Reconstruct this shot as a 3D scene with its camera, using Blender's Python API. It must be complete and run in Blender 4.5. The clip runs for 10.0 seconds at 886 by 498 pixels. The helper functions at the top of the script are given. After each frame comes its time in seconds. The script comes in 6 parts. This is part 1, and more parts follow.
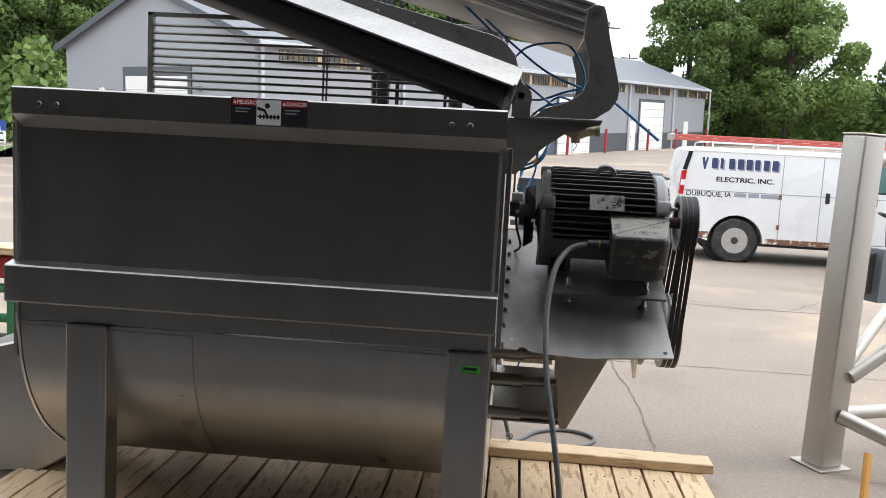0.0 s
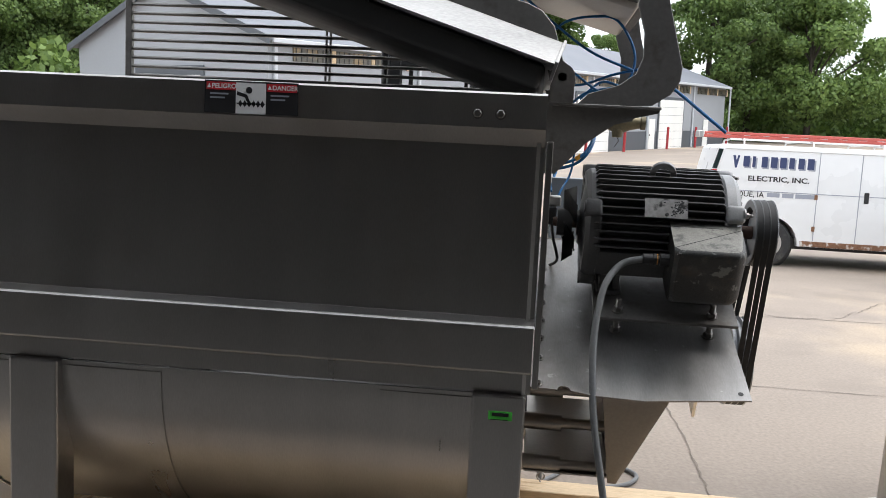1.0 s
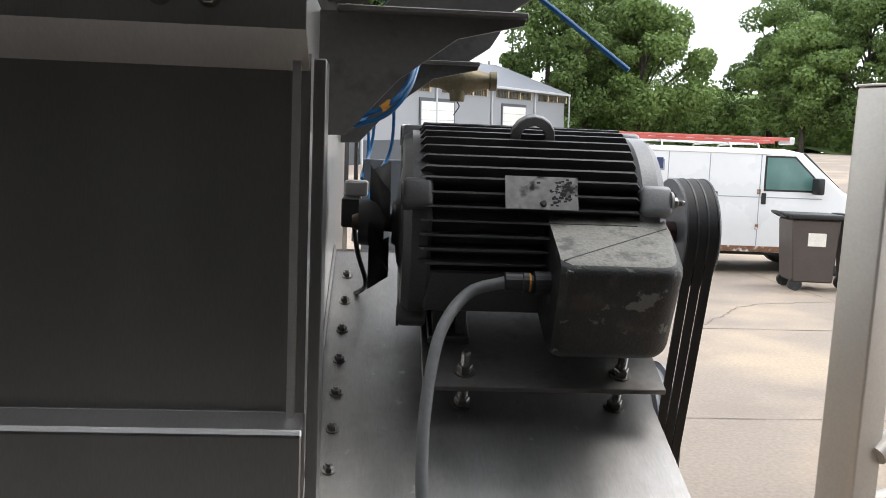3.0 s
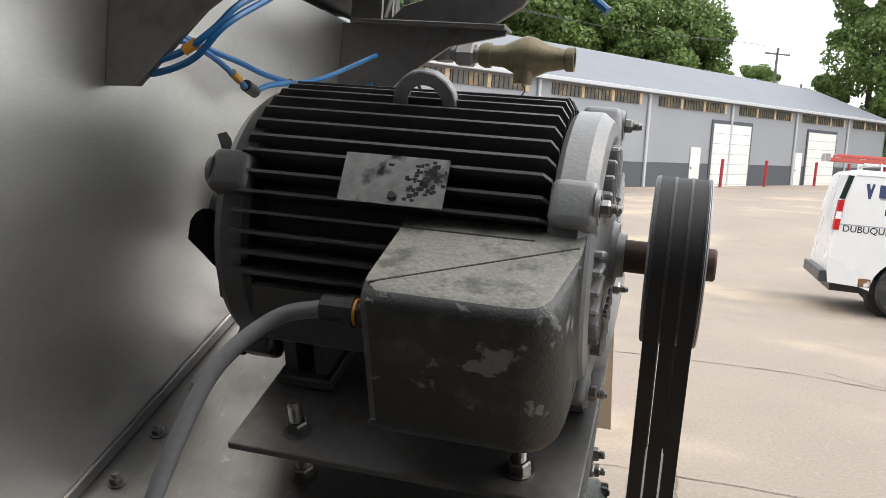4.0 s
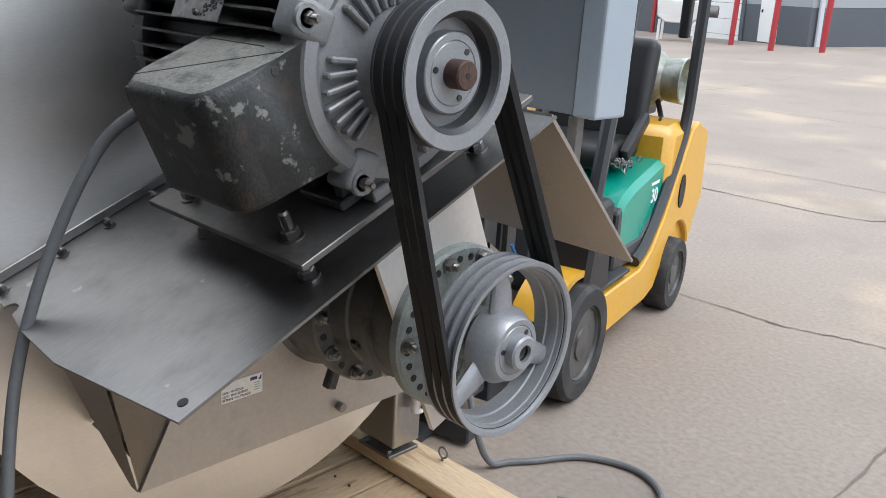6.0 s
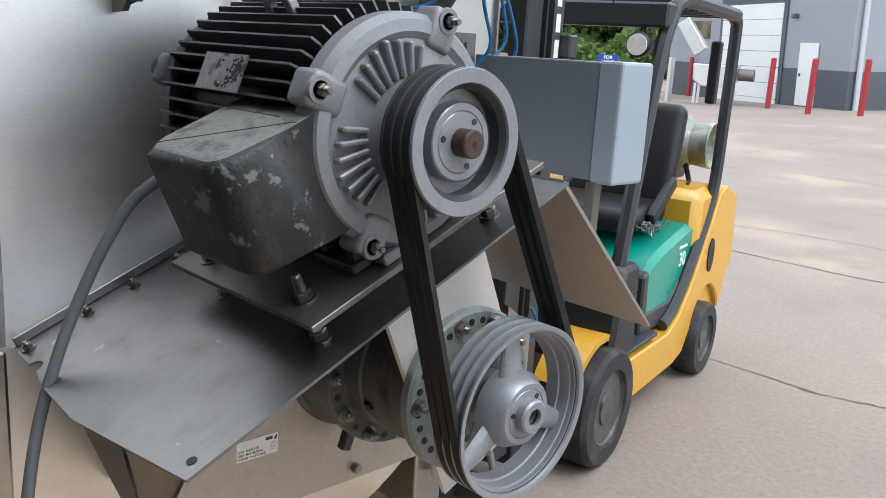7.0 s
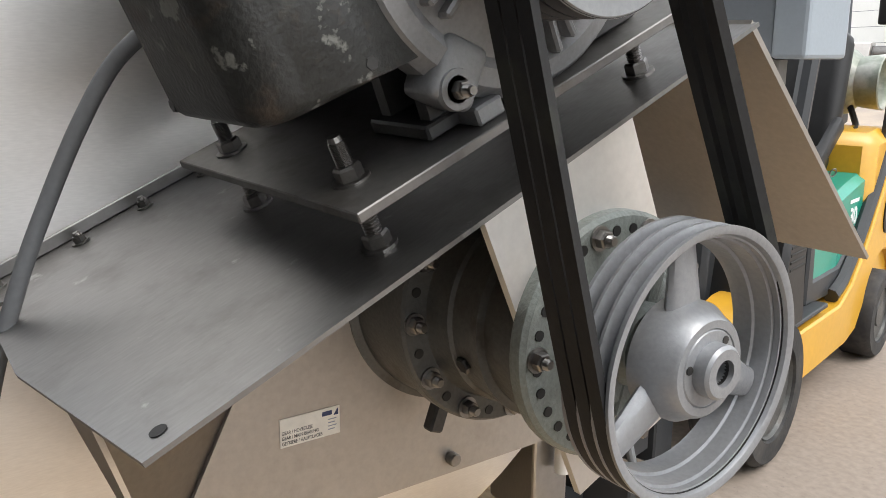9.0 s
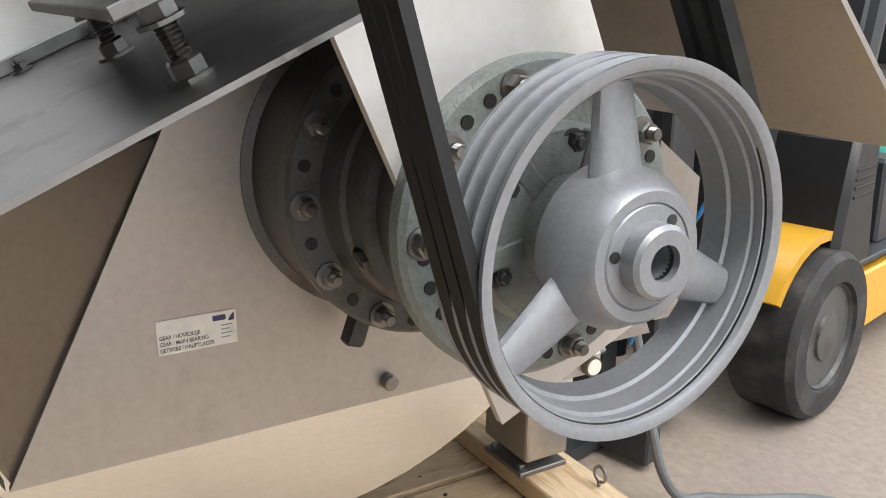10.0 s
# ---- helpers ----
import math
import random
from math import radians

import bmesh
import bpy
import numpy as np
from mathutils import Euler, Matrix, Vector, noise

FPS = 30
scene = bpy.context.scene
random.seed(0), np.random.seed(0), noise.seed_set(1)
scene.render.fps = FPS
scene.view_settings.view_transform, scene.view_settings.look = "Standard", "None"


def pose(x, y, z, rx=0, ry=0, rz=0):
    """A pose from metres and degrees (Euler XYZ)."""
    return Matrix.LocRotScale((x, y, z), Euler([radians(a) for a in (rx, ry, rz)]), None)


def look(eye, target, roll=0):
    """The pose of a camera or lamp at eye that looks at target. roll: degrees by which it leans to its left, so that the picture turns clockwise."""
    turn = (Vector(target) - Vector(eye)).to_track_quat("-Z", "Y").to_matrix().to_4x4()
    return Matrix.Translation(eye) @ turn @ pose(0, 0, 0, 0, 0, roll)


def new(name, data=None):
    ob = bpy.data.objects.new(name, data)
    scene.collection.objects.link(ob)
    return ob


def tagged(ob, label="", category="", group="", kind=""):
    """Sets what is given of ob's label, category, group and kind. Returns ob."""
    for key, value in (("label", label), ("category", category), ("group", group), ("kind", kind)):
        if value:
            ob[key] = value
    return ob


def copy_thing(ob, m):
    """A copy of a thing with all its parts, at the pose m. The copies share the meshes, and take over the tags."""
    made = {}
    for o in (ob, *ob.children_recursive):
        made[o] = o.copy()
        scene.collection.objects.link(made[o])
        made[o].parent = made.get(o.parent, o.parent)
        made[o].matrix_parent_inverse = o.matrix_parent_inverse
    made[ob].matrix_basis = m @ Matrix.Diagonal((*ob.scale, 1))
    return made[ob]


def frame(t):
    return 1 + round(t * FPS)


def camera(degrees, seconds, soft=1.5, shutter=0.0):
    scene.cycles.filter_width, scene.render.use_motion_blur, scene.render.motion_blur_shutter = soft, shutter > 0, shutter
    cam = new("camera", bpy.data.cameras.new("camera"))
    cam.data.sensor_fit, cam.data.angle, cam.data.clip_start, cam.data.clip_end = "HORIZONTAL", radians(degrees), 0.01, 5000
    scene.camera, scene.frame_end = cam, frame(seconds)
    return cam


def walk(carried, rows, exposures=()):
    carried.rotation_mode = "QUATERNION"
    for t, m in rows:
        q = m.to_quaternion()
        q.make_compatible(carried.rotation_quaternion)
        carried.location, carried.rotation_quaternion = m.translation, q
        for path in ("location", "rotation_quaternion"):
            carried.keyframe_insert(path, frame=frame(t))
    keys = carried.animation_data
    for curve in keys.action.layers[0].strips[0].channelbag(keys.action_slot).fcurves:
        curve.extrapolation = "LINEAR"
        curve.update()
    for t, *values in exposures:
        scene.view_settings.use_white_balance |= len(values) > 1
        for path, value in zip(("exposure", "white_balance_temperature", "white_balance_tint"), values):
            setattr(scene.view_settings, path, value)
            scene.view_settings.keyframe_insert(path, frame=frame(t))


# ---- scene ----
cam = camera(54.1, 10.0, 0.9)
PATH = [
    (0, (0.37, 0.053, 1.753), (0.203, 2.031, 1.514), 3.1),
    (0.5, (0.399, 0.35, 1.757), (0.196, 2.326, 1.526), 3.8),
    (1, (0.29, 0.693, 1.731), (0.086, 2.668, 1.489), 2.9),
    (1.5, (0.199, 1.023, 1.726), (0.108, 3.005, 1.468), 0.4),
    (2, (0.268, 1.387, 1.701), (0.393, 3.367, 1.449), 0.8),
    (2.2, (0.301, 1.536, 1.698), (0.48, 3.514, 1.463), 1.5),
    (3.3, (0.613, 2.206, 1.587), (0.685, 4.195, 1.383), 3.3),
    (3.5, (0.795, 2.328, 1.595), (0.7, 4.313, 1.363), 4.0),
    (4, (1.101, 2.644, 1.577), (0.585, 4.566, 1.378), 5.0),
    (4.5, (1.379, 2.869, 1.542), (0.516, 4.658, 1.306), 4.5),
    (5, (1.732, 2.951, 1.546), (0.625, 4.561, 1.117), 3.4),
    (5.5, (1.948, 2.913, 1.562), (0.699, 4.379, 1.023), 3.5),
    (5.7, (2.009, 2.919, 1.591), (0.723, 4.335, 1.008), 3.5),
    (6.8, (2.131, 2.943, 1.602), (0.758, 4.311, 1.11), 3.9),
    (7, (2.127, 2.944, 1.612), (0.724, 4.296, 1.16), 3.5),
    (7.5, (2.057, 2.957, 1.622), (0.59, 4.254, 1.211), 1.8),
    (8, (1.945, 3.047, 1.544), (0.419, 4.284, 1.171), 1.3),
    (8.5, (1.842, 3.14, 1.434), (0.318, 4.371, 1.033), 0.8),
    (9, (1.742, 3.301, 1.314), (0.171, 4.455, 0.864), 0.4),
    (9.3, (1.713, 3.442, 1.271), (0.083, 4.496, 0.788), 0.7),
    (9.5, (1.694, 3.525, 1.223), (0.03, 4.525, 0.741), 0.6),
    (10, (1.68, 3.614, 1.164), (0.026, 4.588, 0.602), 0.2),
]
walk(cam, [(t, look(eye, target, roll)) for t, eye, target, roll in PATH], [(0, 0.05, 6500, 10), (3.5, 0.05, 6600, 10), (4.5, 0.0, 6950, 10), (5.5, -0.05, 6300, 10), (7.0, -0.05, 6050, 10), (7.5, 0.0, 6130, 10), (8.5, 0.12, 6600, 10), (9.0, 0.15, 6700, 10), (9.5, 0.26, 6650, 10), (10.0, 0.32, 6550, 10)])

# ---- world and light: a white overcast sky with a weak wide sun ----
world = bpy.data.worlds.new("overcast_sky")
scene.world = world
world.use_nodes = True
wn, wl = world.node_tree.nodes, world.node_tree.links
sky = wn.new("ShaderNodeTexSky")
sky.sky_type, sky.sun_disc = "NISHITA", False
sky.sun_elevation, sky.sun_rotation = radians(56), radians(78)
sky.air_density, sky.dust_density = 1.0, 4.0
cloud = wn.new("ShaderNodeMix")
cloud.data_type = "RGBA"
cloud.inputs[0].default_value = 0.9
cloud.inputs[7].default_value = (9.8, 10.3, 10.9, 1)
wl.new(sky.outputs[0], cloud.inputs[6])
wl.new(cloud.outputs[2], wn["Background"].inputs[0])
wn["Background"].inputs[1].default_value = 0.215
sun_data = bpy.data.lights.new("sun", "SUN")
sun_data.energy, sun_data.angle, sun_data.color = 1.5, radians(25), (1, 0.965, 0.935)
sun = new("sun", sun_data)
sun.matrix_world = look((13, 7, 20), (0.4, 4, 0))


# ---- materials ----
def mat(name, colour, rough=0.5, metal=0.0, vary=0.15, grain=40.0, stain=2.0, bump=0.1, rough_vary=0.1, second=None, amount=0.5, stretch=None, random=0.0, coat=0.0):
    """Principled surface with variation at two scales, in metres."""
    m = bpy.data.materials.new(name)
    m.use_nodes = True
    n, l = m.node_tree.nodes, m.node_tree.links
    b = n["Principled BSDF"]
    b.inputs["Metallic"].default_value = metal
    b.inputs["Coat Weight"].default_value = coat
    geo = n.new("ShaderNodeTexCoord")
    mp = n.new("ShaderNodeMapping")
    l.new(geo.outputs["Object"], mp.inputs[0])
    if stretch:
        mp.inputs["Scale"].default_value = stretch
    big, fine = n.new("ShaderNodeTexNoise"), n.new("ShaderNodeTexNoise")
    big.inputs["Scale"].default_value, big.inputs["Detail"].default_value = stain, 5
    fine.inputs["Scale"].default_value, fine.inputs["Detail"].default_value = grain, 4
    l.new(mp.outputs[0], big.inputs[0])
    l.new(mp.outputs[0], fine.inputs[0])
    ramp = n.new("ShaderNodeMapRange")
    ramp.inputs[1].default_value, ramp.inputs[2].default_value = 0.3, 0.7
    ramp.inputs[3].default_value, ramp.inputs[4].default_value = 1 - vary, 1 + vary
    add = n.new("ShaderNodeMath")
    add.operation = "ADD"
    half = n.new("ShaderNodeMath")
    half.operation, half.inputs[1].default_value = "MULTIPLY", 0.5
    l.new(big.outputs[0], add.inputs[0])
    l.new(fine.outputs[0], add.inputs[1])
    l.new(add.outputs[0], half.inputs[0])
    l.new(half.outputs[0], ramp.inputs[0])
    mul = n.new("ShaderNodeMix")
    mul.data_type, mul.blend_type = "RGBA", "MULTIPLY"
    mul.inputs[0].default_value = 1
    base = n.new("ShaderNodeMix")
    base.data_type = "RGBA"
    base.inputs[6].default_value = (*colour, 1)
    base.inputs[7].default_value = (*(second or colour), 1)
    step = n.new("ShaderNodeMapRange")
    step.inputs[1].default_value, step.inputs[2].default_value = 0.62 - 0.25 * amount, 0.72 - 0.25 * amount
    l.new(big.outputs[0], step.inputs[0])
    if second:
        l.new(step.outputs[0], base.inputs[0])
    else:
        base.inputs[0].default_value = 0
    l.new(base.outputs[2], mul.inputs[6])
    l.new(ramp.outputs[0], mul.inputs[7])
    out = mul.outputs[2]
    if random:
        info = n.new("ShaderNodeObjectInfo")
        rr = n.new("ShaderNodeMapRange")
        rr.inputs[3].default_value, rr.inputs[4].default_value = 1 - random, 1 + random
        l.new(info.outputs["Random"], rr.inputs[0])
        m2 = n.new("ShaderNodeMix")
        m2.data_type, m2.blend_type = "RGBA", "MULTIPLY"
        m2.inputs[0].default_value = 1
        l.new(out, m2.inputs[6])
        l.new(rr.outputs[0], m2.inputs[7])
        out = m2.outputs[2]
    l.new(out, b.inputs["Base Color"])
    rg = n.new("ShaderNodeMapRange")
    rg.inputs[3].default_value, rg.inputs[4].default_value = max(0.03, rough - rough_vary), min(1, rough + rough_vary)
    l.new(big.outputs[0], rg.inputs[0])
    l.new(rg.outputs[0], b.inputs["Roughness"])
    if bump:
        bp = n.new("ShaderNodeBump")
        bp.inputs["Strength"].default_value, bp.inputs["Distance"].default_value = bump, 0.004
        l.new(fine.outputs[0], bp.inputs["Height"])
        l.new(bp.outputs[0], b.inputs["Normal"])
    return m


def worn(m, colour, scale, low, high, strength=1.0, rough=None, detail=6, stretch=None):
    """Lays a second coat of blotches (chips, smears, stains) over a material."""
    n, l = m.node_tree.nodes, m.node_tree.links
    b = n["Principled BSDF"]
    tc, mp, nz, st = n.new("ShaderNodeTexCoord"), n.new("ShaderNodeMapping"), n.new("ShaderNodeTexNoise"), n.new("ShaderNodeMapRange")
    l.new(tc.outputs["Object"], mp.inputs[0])
    mp.inputs["Location"].default_value = (3.1 + scale * 0.01, 1.7, 5.3)
    if stretch:
        mp.inputs["Scale"].default_value = stretch
    l.new(mp.outputs[0], nz.inputs[0])
    nz.inputs["Scale"].default_value, nz.inputs["Detail"].default_value, nz.inputs["Roughness"].default_value = scale, detail, 0.6
    st.inputs[1].default_value, st.inputs[2].default_value, st.inputs[4].default_value = low, high, strength
    l.new(nz.outputs[0], st.inputs[0])
    mx = n.new("ShaderNodeMix")
    mx.data_type = "RGBA"
    old = b.inputs["Base Color"].links[0].from_socket
    l.new(st.outputs[0], mx.inputs[0])
    l.new(old, mx.inputs[6])
    mx.inputs[7].default_value = (*colour, 1)
    l.new(mx.outputs[2], b.inputs["Base Color"])
    if rough is not None:
        mr = n.new("ShaderNodeMix")
        l.new(st.outputs[0], mr.inputs[0])
        l.new(b.inputs["Roughness"].links[0].from_socket, mr.inputs[2])
        mr.inputs[3].default_value = rough
        l.new(mr.outputs[0], b.inputs["Roughness"])
    return m


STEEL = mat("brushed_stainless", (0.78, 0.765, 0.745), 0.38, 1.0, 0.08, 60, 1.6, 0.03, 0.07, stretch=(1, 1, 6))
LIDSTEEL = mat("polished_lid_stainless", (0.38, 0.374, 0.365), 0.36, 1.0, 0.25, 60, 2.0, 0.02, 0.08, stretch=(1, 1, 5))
# Base darker than STEEL: dim reflections on the mixer's side are in the colour.
STEEL_SIDE = mat("darkened_stainless_sheet", (0.44, 0.43, 0.42), 0.30, 1.0, 0.10, 50, 1.2, 0.03, 0.08, stretch=(6, 1, 1))
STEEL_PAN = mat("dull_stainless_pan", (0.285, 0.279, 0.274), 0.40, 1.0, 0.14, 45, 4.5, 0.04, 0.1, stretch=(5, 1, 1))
HANGSTEEL = mat("pale_brushed_stainless", (0.74, 0.715, 0.68), 0.42, 0.75, 0.07, 80, 2.2, 0.03, 0.06)
STEEL_WARM = mat("bead_blasted_stainless", (0.43, 0.40, 0.365), 0.46, 0.9, 0.10, 90, 2.2, 0.05, 0.07)
STEEL_DARK = mat("weathered_steel_plate", (0.21, 0.203, 0.195), 0.5, 0.85, 0.15, 70, 3, 0.06)
BLASTED = mat("satin_stainless_tube", (0.52, 0.49, 0.45), 0.5, 0.85, 0.08, 80, 3, 0.05)
BOLT = mat("zinc_bolt", (0.27, 0.26, 0.25), 0.35, 1.0, 0.2, 120, 20, 0.1)
BLACK_BOLT = mat("dark_bolt", (0.08, 0.08, 0.08), 0.45, 0.8, 0.2, 120, 20, 0.1)
MOTOR = mat("dark_grey_motor_paint", (0.058, 0.058, 0.059), 0.36, 0.0, 0.25, 160, 9, 0.12, 0.1)
MOTOR_BELL = mat("grey_motor_casting", (0.25, 0.254, 0.262), 0.40, 0.25, 0.14, 190, 7, 0.14, 0.1, second=(0.23, 0.23, 0.232), amount=0.5)
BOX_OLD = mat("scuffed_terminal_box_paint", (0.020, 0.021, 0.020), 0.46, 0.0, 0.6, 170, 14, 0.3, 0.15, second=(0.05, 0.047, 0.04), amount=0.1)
PULLEY = mat("grey_pulley_paint", (0.30, 0.31, 0.325), 0.34, 0.35, 0.12, 150, 8, 0.12)
GROOVE = mat("rubber_stained_groove", (0.05, 0.05, 0.052), 0.45, 0.3, 0.2, 150, 8, 0.1)
# Unseen floor, added dark and blotchy so the trough above it reflects less.
APRON = worn(mat("unseen_dark_slab", (0.095, 0.089, 0.082), 0.8, 0, 0.3, 40, 0.8, 0.4, 0.1), (0.045, 0.042, 0.039), 2.5, 0.5, 0.65, 0.7)
# Greasy casting; the drum's shade under the pan is put into its base.
GEAR_DARK = mat("greasy_darkened_casting", (0.105, 0.107, 0.104), 0.42, 0.35, 0.22, 150, 12, 0.2, 0.12, second=(0.07, 0.066, 0.06), amount=0.4)
GEAR = mat("grey_green_gear_paint", (0.23, 0.255, 0.24), 0.42, 0.15, 0.2, 170, 10, 0.4, 0.1, second=(0.17, 0.185, 0.175), amount=0.5)
BELT = mat("black_rubber_belt", (0.010, 0.010, 0.011), 0.66, 0, 0.3, 90, 12, 0.15, second=(0.018, 0.019, 0.016), amount=0.25)
RUBBER = mat("black_rubber", (0.022, 0.022, 0.023), 0.7, 0, 0.3, 60, 10, 0.3)
SEAL = mat("black_gasket", (0.012, 0.012, 0.012), 0.55, 0, 0.2, 60, 6, 0.1)
CABLE = mat("grey_cable_jacket", (0.13, 0.135, 0.14), 0.5, 0, 0.15, 90, 8, 0.1)
RUST = mat("rusty_shaft", (0.085, 0.05, 0.04), 0.6, 0.4, 0.35, 130, 30, 0.3)
HOSE = mat("blue_air_hose", (0.013, 0.13, 0.33), 0.32, 0, 0.1, 90, 8, 0.02)
TAPE = mat("orange_tape", (0.55, 0.25, 0.03), 0.5, 0, 0.1)
BRASS = mat("weathered_brass", (0.16, 0.135, 0.085), 0.5, 0.7, 0.25, 90, 14, 0.2)
BOXGREY = mat("grey_enclosure_paint", (0.20, 0.225, 0.255), 0.42, 0, 0.06, 160, 3, 0.06)
BOXLIGHT = mat("light_grey_enclosure_door", (0.36, 0.41, 0.46), 0.38, 0, 0.05, 160, 3, 0.05)
WOOD = mat("pine_plank", (0.58, 0.43, 0.27), 0.72, 0, 0.22, 26, 5, 0.35, 0.1, second=(0.34, 0.23, 0.13), amount=0.35, stretch=(6, 1, 6), random=0.16)
WOODX = mat("pine_beam", (0.62, 0.47, 0.30), 0.7, 0, 0.2, 26, 5, 0.3, 0.1, second=(0.42, 0.29, 0.17), amount=0.3, stretch=(1, 6, 6), random=0.1)
CONCRETE = mat("weathered_concrete", (0.285, 0.236, 0.196), 0.85, 0, 0.24, 38, 0.35, 0.5, 0.08, second=(0.37, 0.295, 0.22), amount=0.35)
JOINT = mat("dark_joint_filler", (0.17, 0.14, 0.115), 0.9, 0, 0.3, 40, 3, 0.3)
SIDING = mat("grey_metal_siding", (0.29, 0.305, 0.33), 0.5, 0.0, 0.05, 14, 0.4, 0.05)
SIDING_DK = mat("dark_grey_wainscot", (0.085, 0.095, 0.11), 0.5, 0.1, 0.08, 14, 0.5, 0.05)
ROOFING = mat("pale_metal_roof", (0.15, 0.16, 0.185), 0.6, 0.0, 0.05, 10, 0.5, 0.05)
WHITE = mat("white_door_paint", (0.74, 0.74, 0.72), 0.5, 0, 0.05, 20, 1.0, 0.04)
TRIM = mat("building_trim", (0.50, 0.52, 0.55), 0.5, 0.1, 0.05)
DARKWIN = mat("dirty_clerestory_panel", (0.09, 0.085, 0.07), 0.4, 0, 0.3, 4, 1.2, 0.1, second=(0.24, 0.17, 0.09), amount=0.4)
RED = mat("red_bollard_paint", (0.33, 0.02, 0.025), 0.45, 0, 0.12, 30, 4, 0.05)
LADDER = mat("faded_red_fibreglass", (0.52, 0.11, 0.09), 0.5, 0, 0.15, 30, 5, 0.05)
ALU = mat("aluminium", (0.62, 0.62, 0.61), 0.35, 0.9, 0.1, 60, 8, 0.05)
VANWHITE = mat("white_van_paint", (0.76, 0.765, 0.77), 0.28, 0, 0.03, 6, 1.2, 0.0, 0.05, coat=0.4)
VANRUST = mat("rusted_rocker", (0.20, 0.10, 0.055), 0.8, 0, 0.45, 22, 7, 0.4, second=(0.60, 0.57, 0.54), amount=0.35)
GLASS_DK = mat("dark_glazing", (0.02, 0.03, 0.03), 0.06, 0, 0.05, 5, 2, 0.0, 0.02)
GLASS_GR = mat("green_tinted_glazing", (0.10, 0.20, 0.185), 0.08, 0, 0.3, 2.2, 1.6, 0.0, 0.02)
PLASTIC = mat("black_plastic", (0.016, 0.016, 0.017), 0.45, 0, 0.2, 60, 6, 0.06)
LAMPRED = mat("red_lamp_lens", (0.5, 0.02, 0.025), 0.2, 0, 0.1)
INK = mat("navy_lettering", (0.035, 0.05, 0.13), 0.5, 0, 0.05, bump=0)
INKSHADE = mat("grey_letter_shadow", (0.30, 0.32, 0.37), 0.5, 0, 0.05, bump=0)
INKBLACK = mat("black_print", (0.012, 0.012, 0.014), 0.5, 0, 0.05, bump=0)
INKWHITE = mat("white_print", (0.8, 0.8, 0.8), 0.5, 0, 0.03, bump=0)
INKRED = mat("red_print", (0.5, 0.02, 0.03), 0.45, 0, 0.05, bump=0)
LABELGREEN = mat("green_sticker", (0.07, 0.50, 0.06), 0.5, 0, 0.05, bump=0)
LABELWHITE = mat("worn_white_sticker", (0.80, 0.77, 0.70), 0.55, 0, 0.12, 60, 22, 0.02)
NAMEPLATE = mat("scratched_nameplate", (0.33, 0.32, 0.31), 0.42, 0.9, 0.3, 70, 24, 0.1, second=(0.04, 0.04, 0.04), amount=0.25)
YELLOW = mat("yellow_truck_paint", (0.64, 0.345, 0.03), 0.35, 0, 0.08, 40, 3, 0.04, coat=0.2)
GREEN = mat("teal_green_hood_paint", (0.005, 0.28, 0.20), 0.3, 0, 0.08, 40, 4, 0.03, coat=0.2)
FRAMEBLACK = mat("charcoal_frame_paint", (0.035, 0.038, 0.042), 0.42, 0, 0.12, 60, 5, 0.06)
TANK = mat("worn_gas_cylinder_paint", (0.30, 0.33, 0.28), 0.5, 0.3, 0.25, 40, 9, 0.1, second=(0.45, 0.46, 0.42), amount=0.4)
BLUESIGN = mat("blue_sign_paint", (0.02, 0.06, 0.33), 0.45, 0, 0.05, bump=0)
GRASS = mat("mown_grass", (0.09, 0.16, 0.035), 0.9, 0, 0.4, 9, 0.5, 0.4, second=(0.14, 0.19, 0.05), amount=0.5)
SOIL = mat("bare_red_earth", (0.24, 0.12, 0.06), 0.9, 0, 0.3, 6, 0.7, 0.4)
BARK = mat("dark_bark", (0.055, 0.045, 0.035), 0.9, 0, 0.3, 12, 2, 0.5)
POLEWOOD = mat("weathered_pole", (0.17, 0.15, 0.13), 0.85, 0, 0.2, 12, 2, 0.2)
INSIDE = mat("unseen_bay_lining", (0.30, 0.295, 0.29), 0.8, 0, 0.1, 3, 0.5, 0.05)
MACHGREEN = mat("green_machine_paint", (0.03, 0.20, 0.07), 0.45, 0, 0.15, 40, 5, 0.05)


def leaf_mat(name, colour):
    m = bpy.data.materials.new(name)
    m.use_nodes = True
    n, l = m.node_tree.nodes, m.node_tree.links
    b = n["Principled BSDF"]
    g = n.new("ShaderNodeNewGeometry")
    mix = n.new("ShaderNodeMix")
    mix.data_type = "RGBA"
    mix.inputs[6].default_value = (colour[0] * 0.55, colour[1] * 0.6, colour[2] * 0.55, 1)
    mix.inputs[7].default_value = (colour[0] * 1.45, colour[1] * 1.35, colour[2] * 1.2, 1)
    l.new(g.outputs["Random Per Island"], mix.inputs[0])
    l.new(mix.outputs[2], b.inputs["Base Color"])
    b.inputs["Roughness"].default_value = 0.6
    tr = n.new("ShaderNodeBsdfTranslucent")
    l.new(mix.outputs[2], tr.inputs[0])
    ms = n.new("ShaderNodeMixShader")
    ms.inputs[0].default_value = 0.3
    l.new(b.outputs[0], ms.inputs[1])
    l.new(tr.outputs[0], ms.inputs[2])
    l.new(ms.outputs[0], n["Material Output"].inputs[0])
    return m


LEAF = leaf_mat("deciduous_leaves", (0.115, 0.185, 0.055))
LEAF2 = leaf_mat("light_deciduous_leaves", (0.15, 0.235, 0.07))


# ---- mesh helpers ----
def thing(name, label, category, at=(0, 0, 0), group="", kind=""):
    e = new(name)
    e.empty_display_size = 0.1
    e.location = at
    return tagged(e, label, category, group, kind)


